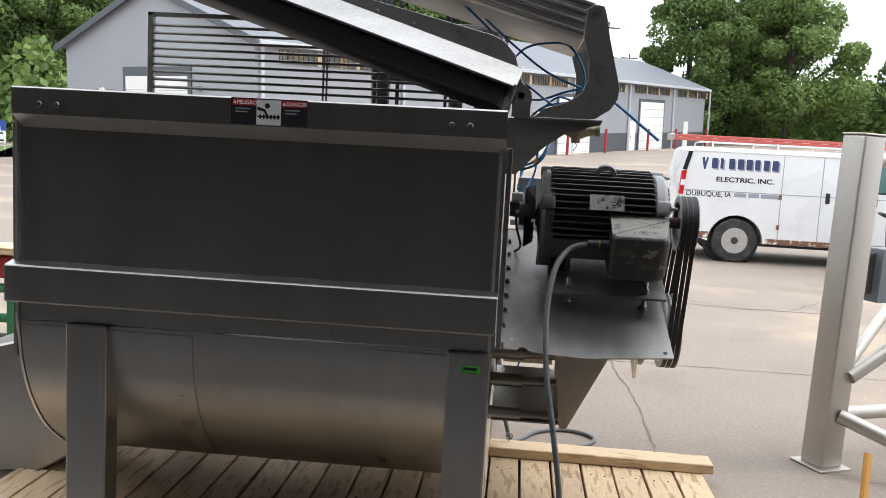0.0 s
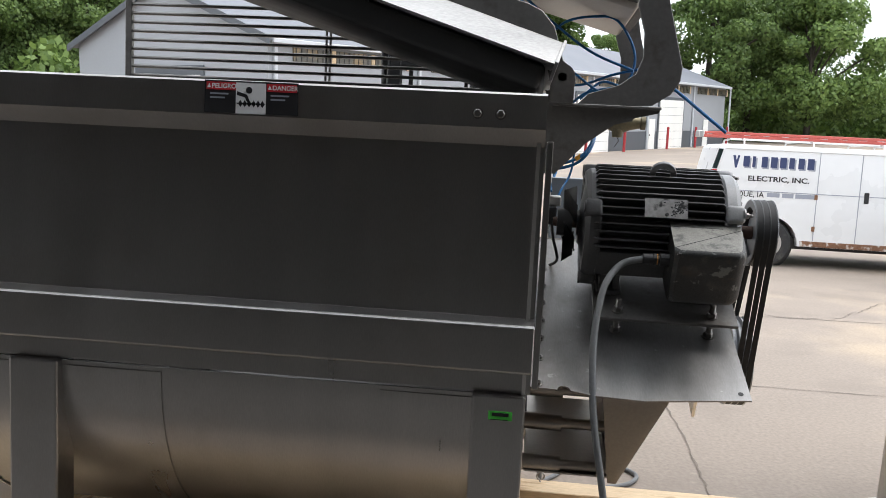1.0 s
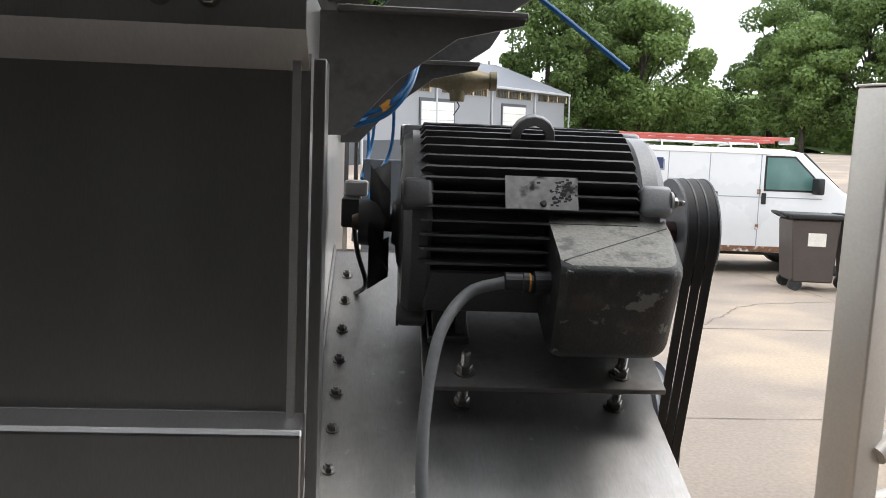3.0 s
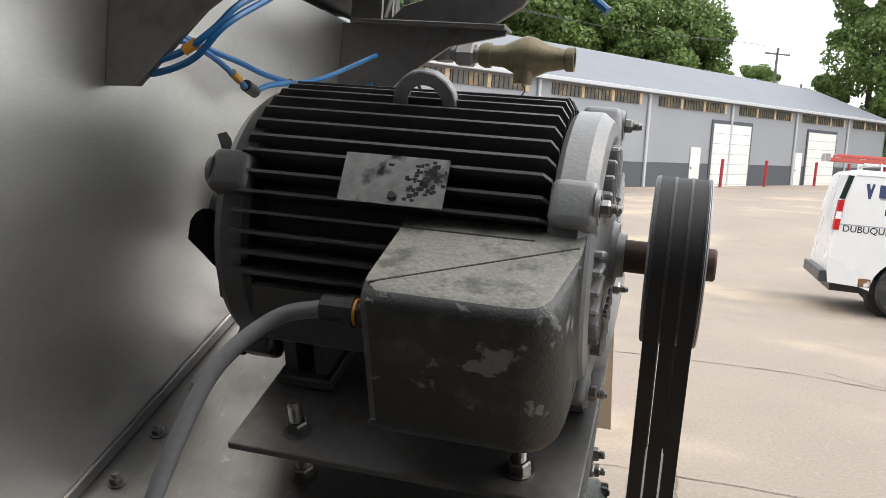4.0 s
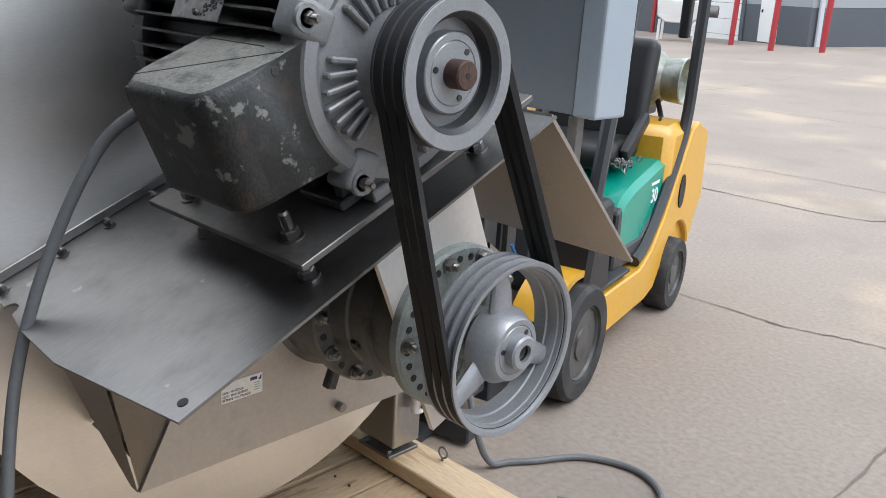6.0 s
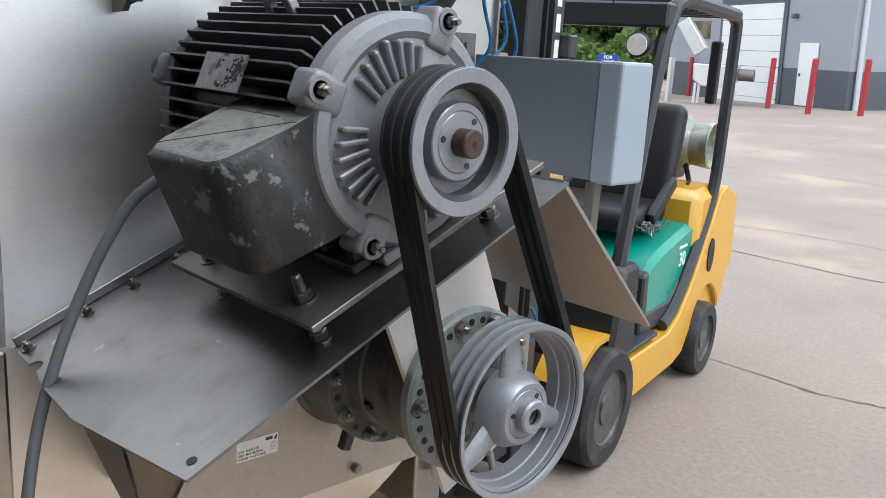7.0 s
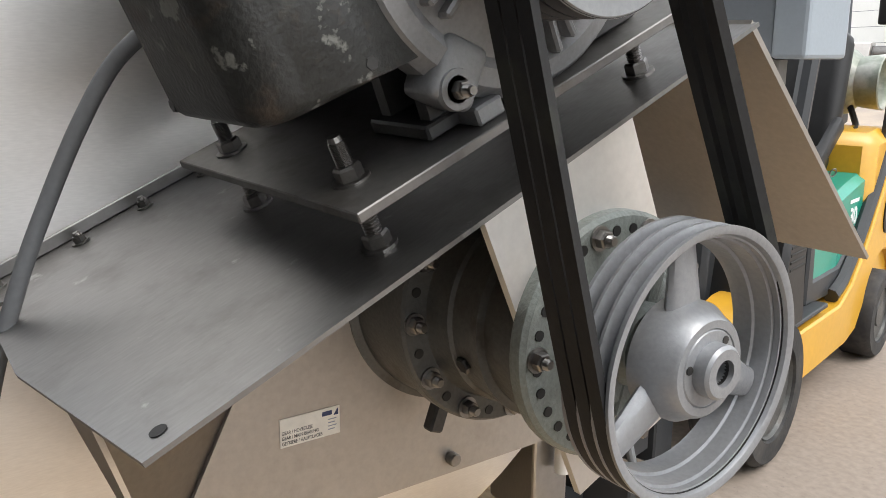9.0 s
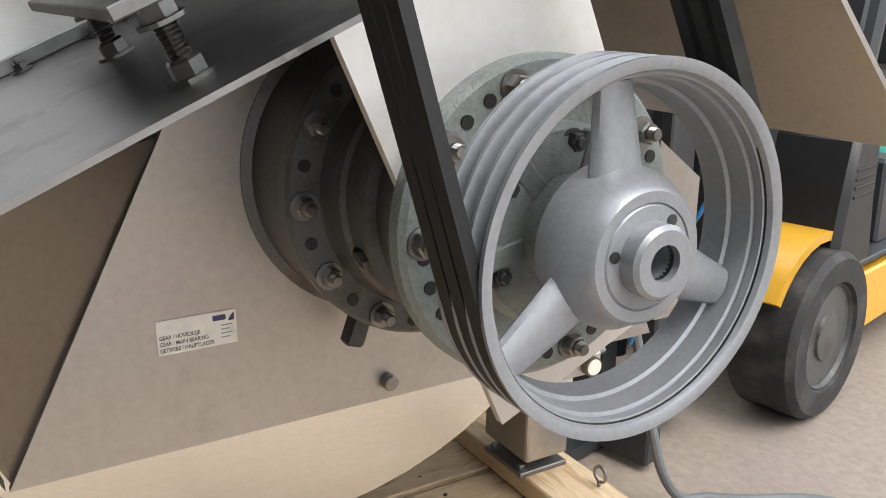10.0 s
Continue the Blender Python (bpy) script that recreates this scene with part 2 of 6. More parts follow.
def part(name, bm, material, parent=None, label="", smooth=False):
    """Link a bmesh as one mesh object under a thing or a part; bm is in the parent's frame."""
    me = bpy.data.meshes.new(name)
    bm.normal_update()
    bm.to_mesh(me)
    bm.free()
    me.materials.append(material)
    if smooth:
        for p in me.polygons:
            p.use_smooth = True
        me.set_sharp_from_angle(angle=radians(35))
    ob = new(name, me)
    if parent is not None:
        ob.parent = parent
        if parent.data is None:
            ob.matrix_parent_inverse = parent.matrix_basis.inverted()
    return tagged(ob, label)


def put(bm, m):
    bmesh.ops.transform(bm, matrix=m, verts=bm.verts[:])
    return bm


def box(x0, x1, y0, y1, z0, z1, bevel=0.0, seg=2, bm=None):
    b = bmesh.new()
    bmesh.ops.create_cube(b, size=1)
    for v in b.verts:
        v.co = ((x0 + x1) / 2 + v.co.x * (x1 - x0), (y0 + y1) / 2 + v.co.y * (y1 - y0), (z0 + z1) / 2 + v.co.z * (z1 - z0))
    if bevel:
        bmesh.ops.bevel(b, geom=b.edges[:], offset=bevel, segments=seg, affect="EDGES", profile=0.5)
    return join(bm, b)


def join(bm, b):
    if bm is None:
        return b
    me = bpy.data.meshes.new("join")
    b.to_mesh(me)
    b.free()
    bm.from_mesh(me)
    bpy.data.meshes.remove(me)
    return bm


AXES = {"x": Matrix(((0, 0, 1, 0), (1, 0, 0, 0), (0, 1, 0, 0), (0, 0, 0, 1))), "y": Matrix(((0, 1, 0, 0), (0, 0, 1, 0), (1, 0, 0, 0), (0, 0, 0, 1))), "z": Matrix.Identity(4)}


def lathe(profile, axis="x", seg=48, bm=None, centre=(0, 0, 0), closed=True):
    """Turn a profile of (along, radius) pairs about an axis through centre."""
    b = bmesh.new()
    rings = []
    for a, r in profile:
        if r < 1e-5:
            rings.append([b.verts.new((0, 0, a))] * seg)
        else:
            rings.append([b.verts.new((r * math.cos(2 * math.pi * i / seg), r * math.sin(2 * math.pi * i / seg), a)) for i in range(seg)])
    for p, q in zip(rings, rings[1:]):
        for i in range(seg):
            vs = []
            for v in (p[i], p[(i + 1) % seg], q[(i + 1) % seg], q[i]):
                if v not in vs:
                    vs.append(v)
            if len(vs) > 2:
                b.faces.new(vs)
    for ring, (a, r) in ((rings[0], profile[0]), (rings[-1], profile[-1])):
        if closed and r > 1e-5:
            b.faces.new(ring)
    put(b, Matrix.Translation(centre) @ AXES[axis])
    bmesh.ops.recalc_face_normals(b, faces=b.faces[:])
    return join(bm, b)


def cyl(p, q, r, seg=16, bm=None, r2=None, bevel=0.0):
    p, q = Vector(p), Vector(q)
    h = (q - p).length
    r2 = r if r2 is None else r2
    prof = [(0, r), (h, r2)] if not bevel else [(0, r - bevel), (bevel, r), (h - bevel, r2), (h, r2 - bevel)]
    b = lathe(prof, "z", seg)
    put(b, Matrix.Translation(p) @ (q - p).to_track_quat("Z", "Y").to_matrix().to_4x4())
    return join(bm, b)


def prism(poly, lo, hi, axis="y", bevel=0.0, bm=None):
    """Extrude a polygon: axis y takes (x, z) pairs, x takes (y, z), z takes (x, y)."""
    b = bmesh.new()
    f = {"y": lambda u, v, w: (u, w, v), "x": lambda u, v, w: (w, u, v), "z": lambda u, v, w: (u, v, w)}[axis]
    a = [b.verts.new(f(u, v, lo)) for u, v in poly]
    c = [b.verts.new(f(u, v, hi)) for u, v in poly]
    n = len(poly)
    b.faces.new(a)
    b.faces.new(c[::-1])
    for i in range(n):
        b.faces.new((a[i], c[i], c[(i + 1) % n], a[(i + 1) % n]))
    bmesh.ops.recalc_face_normals(b, faces=b.faces[:])
    if bevel:
        bmesh.ops.bevel(b, geom=b.edges[:], offset=bevel, segments=1, affect="EDGES")
    return join(bm, b)


def spline(points, steps=8):
    pts = [Vector(p) for p in points]
    pts = [pts[0] * 2 - pts[1]] + pts + [pts[-1] * 2 - pts[-2]]
    out = []
    for i in range(1, len(pts) - 2):
        p0, p1, p2, p3 = pts[i - 1:i + 3]
        for k in range(steps):
            t = k / steps
            out.append(0.5 * ((2 * p1) + (p2 - p0) * t + (2 * p0 - 5 * p1 + 4 * p2 - p3) * t * t + (3 * p1 - p0 - 3 * p2 + p3) * t ** 3))
    out.append(pts[-2])
    return out


def tube(points, r, seg=10, steps=8, bm=None, closed=False, smooth=True):
    pts = spline(points, steps) if smooth else [Vector(p) for p in points]
    b = bmesh.new()
    rings = []
    up = Vector((0.1, 0.2, 1)).normalized()
    for i, p in enumerate(pts):
        d = (pts[min(i + 1, len(pts) - 1)] - pts[max(i - 1, 0)]).normalized()
        s = d.cross(up)
        s = s.normalized() if s.length > 0.05 else d.cross(Vector((1, 0, 0))).normalized()
        u = s.cross(d)
        up = u
        rad = r[0] + (r[1] - r[0]) * i / (len(pts) - 1) if isinstance(r, tuple) else r
        rings.append([b.verts.new(p + rad * (s * math.cos(2 * math.pi * k / seg) + u * math.sin(2 * math.pi * k / seg))) for k in range(seg)])
    for p, q in zip(rings, rings[1:]):
        for k in range(seg):
            b.faces.new((p[k], p[(k + 1) % seg], q[(k + 1) % seg], q[k]))
    b.faces.new(rings[0])
    b.faces.new(rings[-1])
    bmesh.ops.recalc_face_normals(b, faces=b.faces[:])
    return join(bm, b)


def hexnut(r, h, bm=None, m=None, stud=0.0, washer=True):
    """A hexagon nut on z with a washer below and a stud through it."""
    b = lathe([(0.0, r), (h * 0.8, r), (h, r * 0.86)], "z", 6)
    if washer:
        lathe([(-h * 0.25, r * 1.35), (0, r * 1.35)], "z", 16, b)
    if stud:
        rows, z = [(0, r * 0.55), (h, r * 0.55)], h
        while z < h + stud * 0.85 - 0.002:
            rows += [(z + 0.001, r * 0.62), (z + 0.002, r * 0.53)]
            z += 0.002
        lathe(rows + [(h + stud, r * 0.45)], "z", 12, b)
    if m is not None:
        put(b, m)
    return join(bm, b)


def text(body, size, material, parent, m, name="lettering", depth=0.0006, align="LEFT", bold=0.0, width=1.0):
    """Raised lettering in the built-in font as a mesh part."""
    cu = bpy.data.curves.new(name, "FONT")
    cu.body, cu.size, cu.extrude, cu.align_x, cu.offset = body, size, depth, align, bold
    tmp = new("tmp", cu)
    me = bpy.data.meshes.new_from_object(tmp.evaluated_get(bpy.context.evaluated_depsgraph_get()))
    bpy.data.objects.remove(tmp)
    me.materials.clear()
    me.materials.append(material)
    ob = new(name, me)
    ob.parent = parent
    if parent.data is None:
        ob.matrix_parent_inverse = parent.matrix_basis.inverted()
    ob.matrix_basis = m @ Matrix.Diagonal((width, 1, 1, 1))
    return ob


RIGHT = Matrix(((1, 0, 0, 0), (0, 0, -1, 0), (0, 1, 0, 0), (0, 0, 0, 1)))   # lies on a wall that faces -y
EAST = Matrix(((0, 0, 1, 0), (1, 0, 0, 0), (0, 1, 0, 0), (0, 0, 0, 1)))      # lies on a wall that faces +x

worn(STEEL_PAN, (0.23, 0.222, 0.215), 9, 0.52, 0.70, 0.7, 0.55)
worn(STEEL_PAN, (0.58, 0.57, 0.56), 22, 0.66, 0.74, 0.6, 0.5)
worn(STEEL, (0.62, 0.60, 0.58), 3.5, 0.5, 0.75, 0.5, 0.46)
worn(STEEL_WARM, (0.33, 0.30, 0.27), 6, 0.58, 0.72, 0.5, 0.55)
worn(STEEL_SIDE, (0.34, 0.31, 0.28), 2.2, 0.5, 0.72, 0.5, 0.38)
worn(STEEL_DARK, (0.13, 0.115, 0.10), 12, 0.55, 0.68, 0.6)
worn(CONCRETE, (0.215, 0.178, 0.150), 1.1, 0.54, 0.68, 0.45)
worn(CONCRETE, (0.42, 0.36, 0.29), 14, 0.62, 0.74, 0.35)
worn(CONCRETE, (0.16, 0.135, 0.115), 55, 0.64, 0.72, 0.5)
worn(BOX_OLD, (0.06, 0.042, 0.03), 16, 0.56, 0.66, 0.6, 0.6)
worn(BOX_OLD, (0.22, 0.225, 0.205), 19, 0.61, 0.65, 0.75, 0.6)
worn(MOTOR, (0.11, 0.105, 0.10), 30, 0.62, 0.74, 0.35, 0.55)
worn(MOTOR_BELL, (0.13, 0.13, 0.13), 16, 0.58, 0.70, 0.45)
worn(RUBBER, (0.10, 0.092, 0.082), 9, 0.48, 0.68, 0.6, 0.85)
worn(PULLEY, (0.22, 0.22, 0.225), 20, 0.58, 0.72, 0.35, 0.5)
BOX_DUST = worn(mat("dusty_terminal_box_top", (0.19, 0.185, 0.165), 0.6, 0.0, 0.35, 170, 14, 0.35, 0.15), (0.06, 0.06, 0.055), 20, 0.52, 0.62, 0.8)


# ---- ground and the unseen building behind the camera ----
def rise(x, y):
    """Height of the yard: level by the machine, then a gentle slope."""
    t = min(1, max(0, (y - 16.5) / 12))
    t = t * t * (3 - 2 * t)
    return t * (0.0384 * max(-30, min(30, x)) + 0.0314 * (min(y, 95) - 6))


xs = sorted(set([-600, -300, -150, -80, 80, 150, 300, 600] + list(range(-50, 51, 2))))
ys = sorted(set([-300, -100, -40, 130, 200, 350, 700] + list(range(-20, 100, 2)) + [5, 7, 9, 11]))
bm = bmesh.new()
grid = [[bm.verts.new((x, y, rise(x, y))) for x in xs] for y in ys]
for r, s in zip(grid, grid[1:]):
    for i in range(len(xs) - 1):
        bm.faces.new((r[i], r[i + 1], s[i + 1], s[i]))
ground = part("ground", bm, CONCRETE, None, smooth=True)
tagged(ground, "sun-bleached tan concrete yard with cracks and stains", "ground", kind="structure")

# unseen warehouse bay the camera comes out of, added to dim the mixer's reflections
bay = thing("warehouse_bay", "unseen open warehouse bay with a plain lining, added to dim reflections", "building", (0, -4, 0), kind="structure")
part("wall", box(-7.2, -7.0, -9, 0.9, 0, 4.6), INSIDE, bay)
part("wall", box(7.0, 7.2, -9, 0.9, 0, 4.6), INSIDE, bay)
part("wall", box(-7.2, 7.2, -9.2, -9, 0, 4.6), INSIDE, bay)
part("ceiling", box(-7.4, 7.4, -9.2, 1.1, 4.6, 4.8), INSIDE, bay)
part("slab", box(-6.9, 6.9, -8.9, 2.9, 0.001, 0.006), APRON, bay, "unseen dark slab added to darken the trough's reflection")
part("fascia", box(-12, 12, 0.9, 1.1, 3.9, 6.0), SIDING, bay)
part("wall", box(-12, -7.2, 0.9, 1.1, 0, 3.9), SIDING, bay)
part("wall", box(7.2, 12, 0.9, 1.1, 0, 3.9), SIDING, bay)

# ---- mixer: tank, trough, legs ----
mixer = thing("paddle_mixer", "large stainless paddle mixer with open lid on a timber deck", "mixer", (-0.65, 4.15, 0.2))
X0, X1, YF, YB, YC, ZC = -1.64, 0.315, 3.40, 4.86, 4.13, 0.943
XE = 0.285
wall = part("front_wall", box(X0, X1 - 0.004, YF, YF + 0.006, 0.95, 1.76), STEEL_SIDE, mixer, "stainless side sheet, dim reflection put into its base colour")
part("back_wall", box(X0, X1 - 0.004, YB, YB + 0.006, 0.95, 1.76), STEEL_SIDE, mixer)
for y, s in ((YF, -1), (YB + 0.006, 1)):
    lip = [(y, 1.733), (y + s * 0.078, 1.785), (y + s * 0.08, 1.885), (y + s * 0.074, 1.891), (y - s * 0.03, 1.891), (y - s * 0.03, 1.885), (y + s * 0.073, 1.885), (y + s * 0.072, 1.789), (y - s * 0.004, 1.74)]
    part("rim", prism(lip, X0 + 0.012, X1 - 0.006, "x"), STEEL_SIDE, mixer, "folded stainless rim")
    ledge = [(y, 1.195), (y + s * 0.056, 1.182), (y + s * 0.062, 1.174), (y + s * 0.062, 1.034), (y + s * 0.056, 1.028), (y, 1.026)]
    part("ledge", prism(ledge, X0 - 0.035, X1 - 0.002, "x", 0.0025), STEEL_SIDE, mixer, "boxed stainless stiffening ledge")
# end walls, with the trough's round foot
def end_profile(extra=0.0, top=1.885):
    pts = [(YF - 0.02 * (extra > 0), top), (YF - 0.02 * (extra > 0), ZC)]
    R = 0.735 + extra
    pts += [(YC - R * math.cos(a), ZC - R * math.sin(a)) for a in np.linspace(0, math.pi, 33)[1:-1]]
    return pts + [(YB + 0.02 * (extra > 0), ZC), (YB + 0.02 * (extra > 0), top)]


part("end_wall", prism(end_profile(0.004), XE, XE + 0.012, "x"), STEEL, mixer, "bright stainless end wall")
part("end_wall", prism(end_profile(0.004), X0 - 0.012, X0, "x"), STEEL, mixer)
part("corner_flange", box(X1 + 0.001, X1 + 0.02, YF - 0.012, YF + 0.065, 0.97, 1.752, 0.002), STEEL_SIDE, mixer, "vertical stainless corner flange")
part("corner_flange", box(X0 - 0.03, X0 - 0.014, YF - 0.004, YF + 0.07, 0.79, 1.752, 0.002), STEEL_SIDE, mixer)
part("skirt", box(X0 + 0.002, X1 - 0.006, YF - 0.004, YF - 0.001, 0.955, 1.03), STEEL_SIDE, mixer)


def trough_shell(x0, x1, a0, a1, r, t, n=40):
    b = bmesh.new()
    rows = []
    for a in np.linspace(a0, a1, n):
        c, s = -math.cos(a), -math.sin(a)
        rows.append([b.verts.new((x, YC + q * c, ZC + q * s)) for x, q in ((x0, r), (x1, r), (x1, r - t), (x0, r - t))])
    for p, q in zip(rows, rows[1:]):
        for i in range(4):
            b.faces.new((p[i], p[(i + 1) % 4], q[(i + 1) % 4], q[i]))
    b.faces.new(rows[0])
    b.faces.new(rows[-1][::-1])
    bmesh.ops.recalc_face_normals(b, faces=b.faces[:])
    return b


part("trough", trough_shell(X0 + 0.002, XE - 0.002, 0, math.pi, 0.733, 0.01, 60), STEEL_SIDE, mixer, "half-round stainless trough in the darkened side steel", smooth=True)
for x0, x1 in ((-1.62, -0.91), (-0.17, 0.283)):
    for a0 in (0.02, math.pi - 1.02):
        part("doubler_plate", trough_shell(x0, x1, a0, a0 + 1.0, 0.738, 0.005, 24), STEEL_SIDE, mixer, "welded doubler plate", smooth=True)
for lx in (-1.343, 0.215):
    for ly, hi in ((3.418, 0.95), (4.70, 0.75)):
        leg = part("leg", box(lx - 0.085, lx + 0.085, ly - 0.058, ly + 0.058, 0.165, hi, 0.008), STEEL_SIDE, mixer, "square stainless leg")
        stem = cyl((lx, ly, 0.135), (lx, ly, 0.17), 0.03, 16)
        part("foot", box(lx - 0.075, lx + 0.075, ly - 0.065, ly + 0.065, 0.126, 0.138, 0.002, 1, stem), STEEL_DARK, leg, "bolted foot plate")
        for sx in (-0.055, 0.055):
            part("bolt", hexnut(0.009, 0.009, None, pose(lx + sx, ly - 0.048, 0.141)), BOLT, leg)
for bx in (-1.508, -1.437, 0.103, 0.172):
    part("bolt", put(hexnut(0.0125, 0.009, None, None, 0, True), pose(bx, 3.314, 1.825, 90)), BOLT, mixer)

# warning sign: red bars above, dark panels, white pictogram
sign = part("warning_sign", box(-0.745, -0.449, 3.316, 3.3185, 1.791, 1.889), INKBLACK, mixer, "black, red and white warning sticker")
part("panel", box(-0.645, -0.55, 3.3145, 3.3158, 1.79, 1.884), INKWHITE, sign, "white pictogram panel")
for x, w in ((-0.739, "PELIGRO"), (-0.547, "DANGER")):
    part("bar", box(x, x + 0.094, 3.3145, 3.3158, 1.86, 1.884), INKRED, sign)
    text(w, 0.02, INKWHITE, sign, pose(x + 0.017, 3.3142, 1.8655) @ RIGHT, "word", 0.0002, "LEFT", 0.0004)
    part("triangle", prism([(x + 0.003, 1.866), (x + 0.015, 1.866), (x + 0.009, 1.879)], 3.3138, 3.3144), INKWHITE, sign)
    for k in range(2):
        part("text_bar", box(x + 0.012, x + 0.07 - k * 0.012, 3.3146, 3.3158, 1.846 - k * 0.012, 1.851 - k * 0.012), INKSHADE, sign)
pict = lathe([(3.3136, 0.010), (3.3144, 0.010)], "y", 18, None, (-0.603, 0, 1.862))
prism([(-0.641, 1.858), (-0.609, 1.848), (-0.600, 1.826), (-0.608, 1.824), (-0.616, 1.840), (-0.642, 1.846)], 3.3136, 3.3144, "y", 0, pict)
for k in range(6):
    x = -0.637 + k * 0.014
    prism([(x, 1.821), (x + 0.007, 1.810), (x + 0.014, 1.821), (x + 0.007, 1.832)], 3.3136, 3.3144, "y", 0, pict)
box(-0.642, -0.553, 3.3136, 3.3144, 1.819, 1.823, 0, 1, pict)
part("pictogram", pict, INKBLACK, sign)
tag = part("lot_tag", box(0.185, 0.26, 3.3578, 3.3592, 0.871, 0.9), LABELGREEN, mixer, "small green lot sticker")
part("text_bar", box(0.196, 0.249, 3.3568, 3.3576, 0.884, 0.895), INKBLACK, tag)
part("text_bar", box(0.191, 0.247, 3.3568, 3.3576, 0.872, 0.874), INKBLACK, tag)

# ---- motor support: sloping pan, hanging plates, bearing housing ----
SL = pose(0, 3.531, 0.971, 24.2, 0, 0)
pan_out = [(0.299, -0.046), (0.395, -0.05)]
pan_out += [(0.422 - 0.022 * math.cos(a), -0.052 + 0.022 * math.sin(a)) for a in np.linspace(0, math.pi, 9)]
pan_out += [(0.515, -0.066), (0.68, -0.074), (1.024, -0.031), (1.003, 0.932), (0.299, 0.932)]
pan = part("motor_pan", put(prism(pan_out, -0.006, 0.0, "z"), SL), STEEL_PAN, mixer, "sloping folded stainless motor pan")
fold = [(4.377, 1.356), (4.383, 1.351), (4.772, 0.966), (4.767, 0.961), (4.374, 1.347)]
part("pan_fold", prism(fold, 0.305, 0.995, "x"), STEEL_WARM, pan, "folded-down rear flap")
part("hem", put(box(0.2975, 0.304, -0.04, 0.93, 0.0005, 0.022, 0.002, 1), SL), STEEL_PAN, pan, "bolted upturned edge")
for s in (-0.028, 0.107, 0.22, 0.332, 0.446, 0.56, 0.68, 0.8):
    b = hexnut(0.0105, 0.010, None, SL @ pose(0.34, s, 0.003), 0.006)
    part("bolt", b, BOLT, pan)
part("hole", put(lathe([(0.0006, 0.009), (0.0012, 0.009)], "z", 16, None, (0.993, -0.003, 0)), SL), SEAL, pan, "drilled hole")
# trapezoid stand-off plate on three rods
plate = [(3.632, 0.59), (3.842, 1.0), (3.88, 1.08), (4.45, 1.08), (4.66, 0.59)]
stand = part("standoff_plate", prism(plate, 0.616, 0.628, "x"), STEEL_WARM, mixer, "beige bead-blasted gearbox plate")
gus = bmesh.new()
gv = [gus.verts.new(p) for p in ((0.617, 3.636, 0.592), (0.617, 3.85, 1.0), (0.765, 3.60, 0.985), (0.765, 3.512, 0.945))]
gus.faces.new(gv)
bmesh.ops.solidify(gus, geom=gus.faces[:], thickness=0.008)
part("gusset", gus, STEEL_WARM, stand, "slanting gusset plate")
fp = bmesh.new()
fp.faces.new([fp.verts.new(p) for p in ((0.55, 3.497, 0.945), (0.772, 3.503, 0.945), (0.628, 3.628, 0.592), (0.598, 3.628, 0.592))])
bmesh.ops.solidify(fp, geom=fp.faces[:], thickness=0.006)
part("front_panel", fp, STEEL_WARM, stand, "tapered front panel under the pan")
part("bottom_return", box(0.31, 0.616, 3.68, 4.62, 0.590, 0.596), STEEL_WARM, stand)
for y, z in ((3.83, 0.855), (3.78, 0.745), (3.71, 0.615)):
    r = cyl((XE + 0.01, y, z), (X1 + 0.12, y, z), 0.03, 20)
    cyl((X1 + 0.12, y, z), (0.606, y, z), 0.02, 16, r)
    part("rod", r, STEEL_WARM, mixer, "turned stainless stand-off rod", smooth=True)
for y, z in ((4.138, 0.62), (4.15, 1.03)):
    part("bolt", cyl((0.628, y, z), (0.646, y, z), 0.012, 16, None, None, 0.002), BOLT, stand)
stk = part("sticker", box(0.6285, 0.6295, 3.818, 3.920, 0.726, 0.772), LABELWHITE, stand, "worn white bearing sticker with small print")
for k, words in enumerate(("GEAR / HOVEDLEJE", "GEAR / MAIN BEARING", "GETRIEBE / HAUPTLAGER")):
    text(words, 0.0078, INKBLACK, stk, pose(0.6297, 3.8205, 0.7465 - k * 0.0085) @ EAST, "print", 0.0001, "LEFT", 0.0001, 0.78)
for k in range(4):
    part("text_bar", box(0.6296, 0.6299, 3.899, 3.914 - 0.003 * (k % 2), 0.752 - k * 0.0055, 0.7535 - k * 0.0055), INKSHADE, stk)
part("logo", prism([(3.909, 0.758), (3.917, 0.758), (3.917, 0.769), (3.913, 0.764)], 0.6296, 0.6302, "x"), INK, stk)
part("logo_bar", box(0.6296, 0.6302, 3.889, 3.906, 0.760, 0.767), INK, stk)

C = (0, 4.142, 0.942)
gear = thing("bearing_housing", "grey-green cast main bearing and gear housing with ring of bolts", "gearbox", (0.8, 4.15, 0.75))
prof = [(0.628, 0.205), (0.632, 0.205), (0.636, 0.192), (0.735, 0.188), (0.742, 0.197), (0.765, 0.197), (0.770, 0.193), (0.772, 0.158), (0.776, 0.155), (0.815, 0.152), (0.819, 0.146), (0.86, 0.144), (0.863, 0.151), (0.878, 0.151), (0.882, 0.14), (0.955, 0.135)]
part("housing", lathe(prof, "x", 64, None, C), GEAR_DARK, gear, "greasy cast housing drum, darkened for the shade under the pan", smooth=True)
for k in range(24):
    a = radians(183 + 15 * k)
    yy, zz = C[1] + 0.178 * math.cos(a), C[2] + 0.178 * math.sin(a)
    if k % 2 == 0:
        part("bolt", put(hexnut(0.0125, 0.012, None, Matrix.Rotation(0.37 * k, 4, "Z"), 0.012), Matrix.Translation((0.774, yy, zz)) @ AXES["x"]), BOLT, gear)
    else:
        part("bolt_hole", lathe([(0.7705, 0.0075), (0.7722, 0.0075)], "x", 16, None, (0, yy, zz)), SEAL, gear)
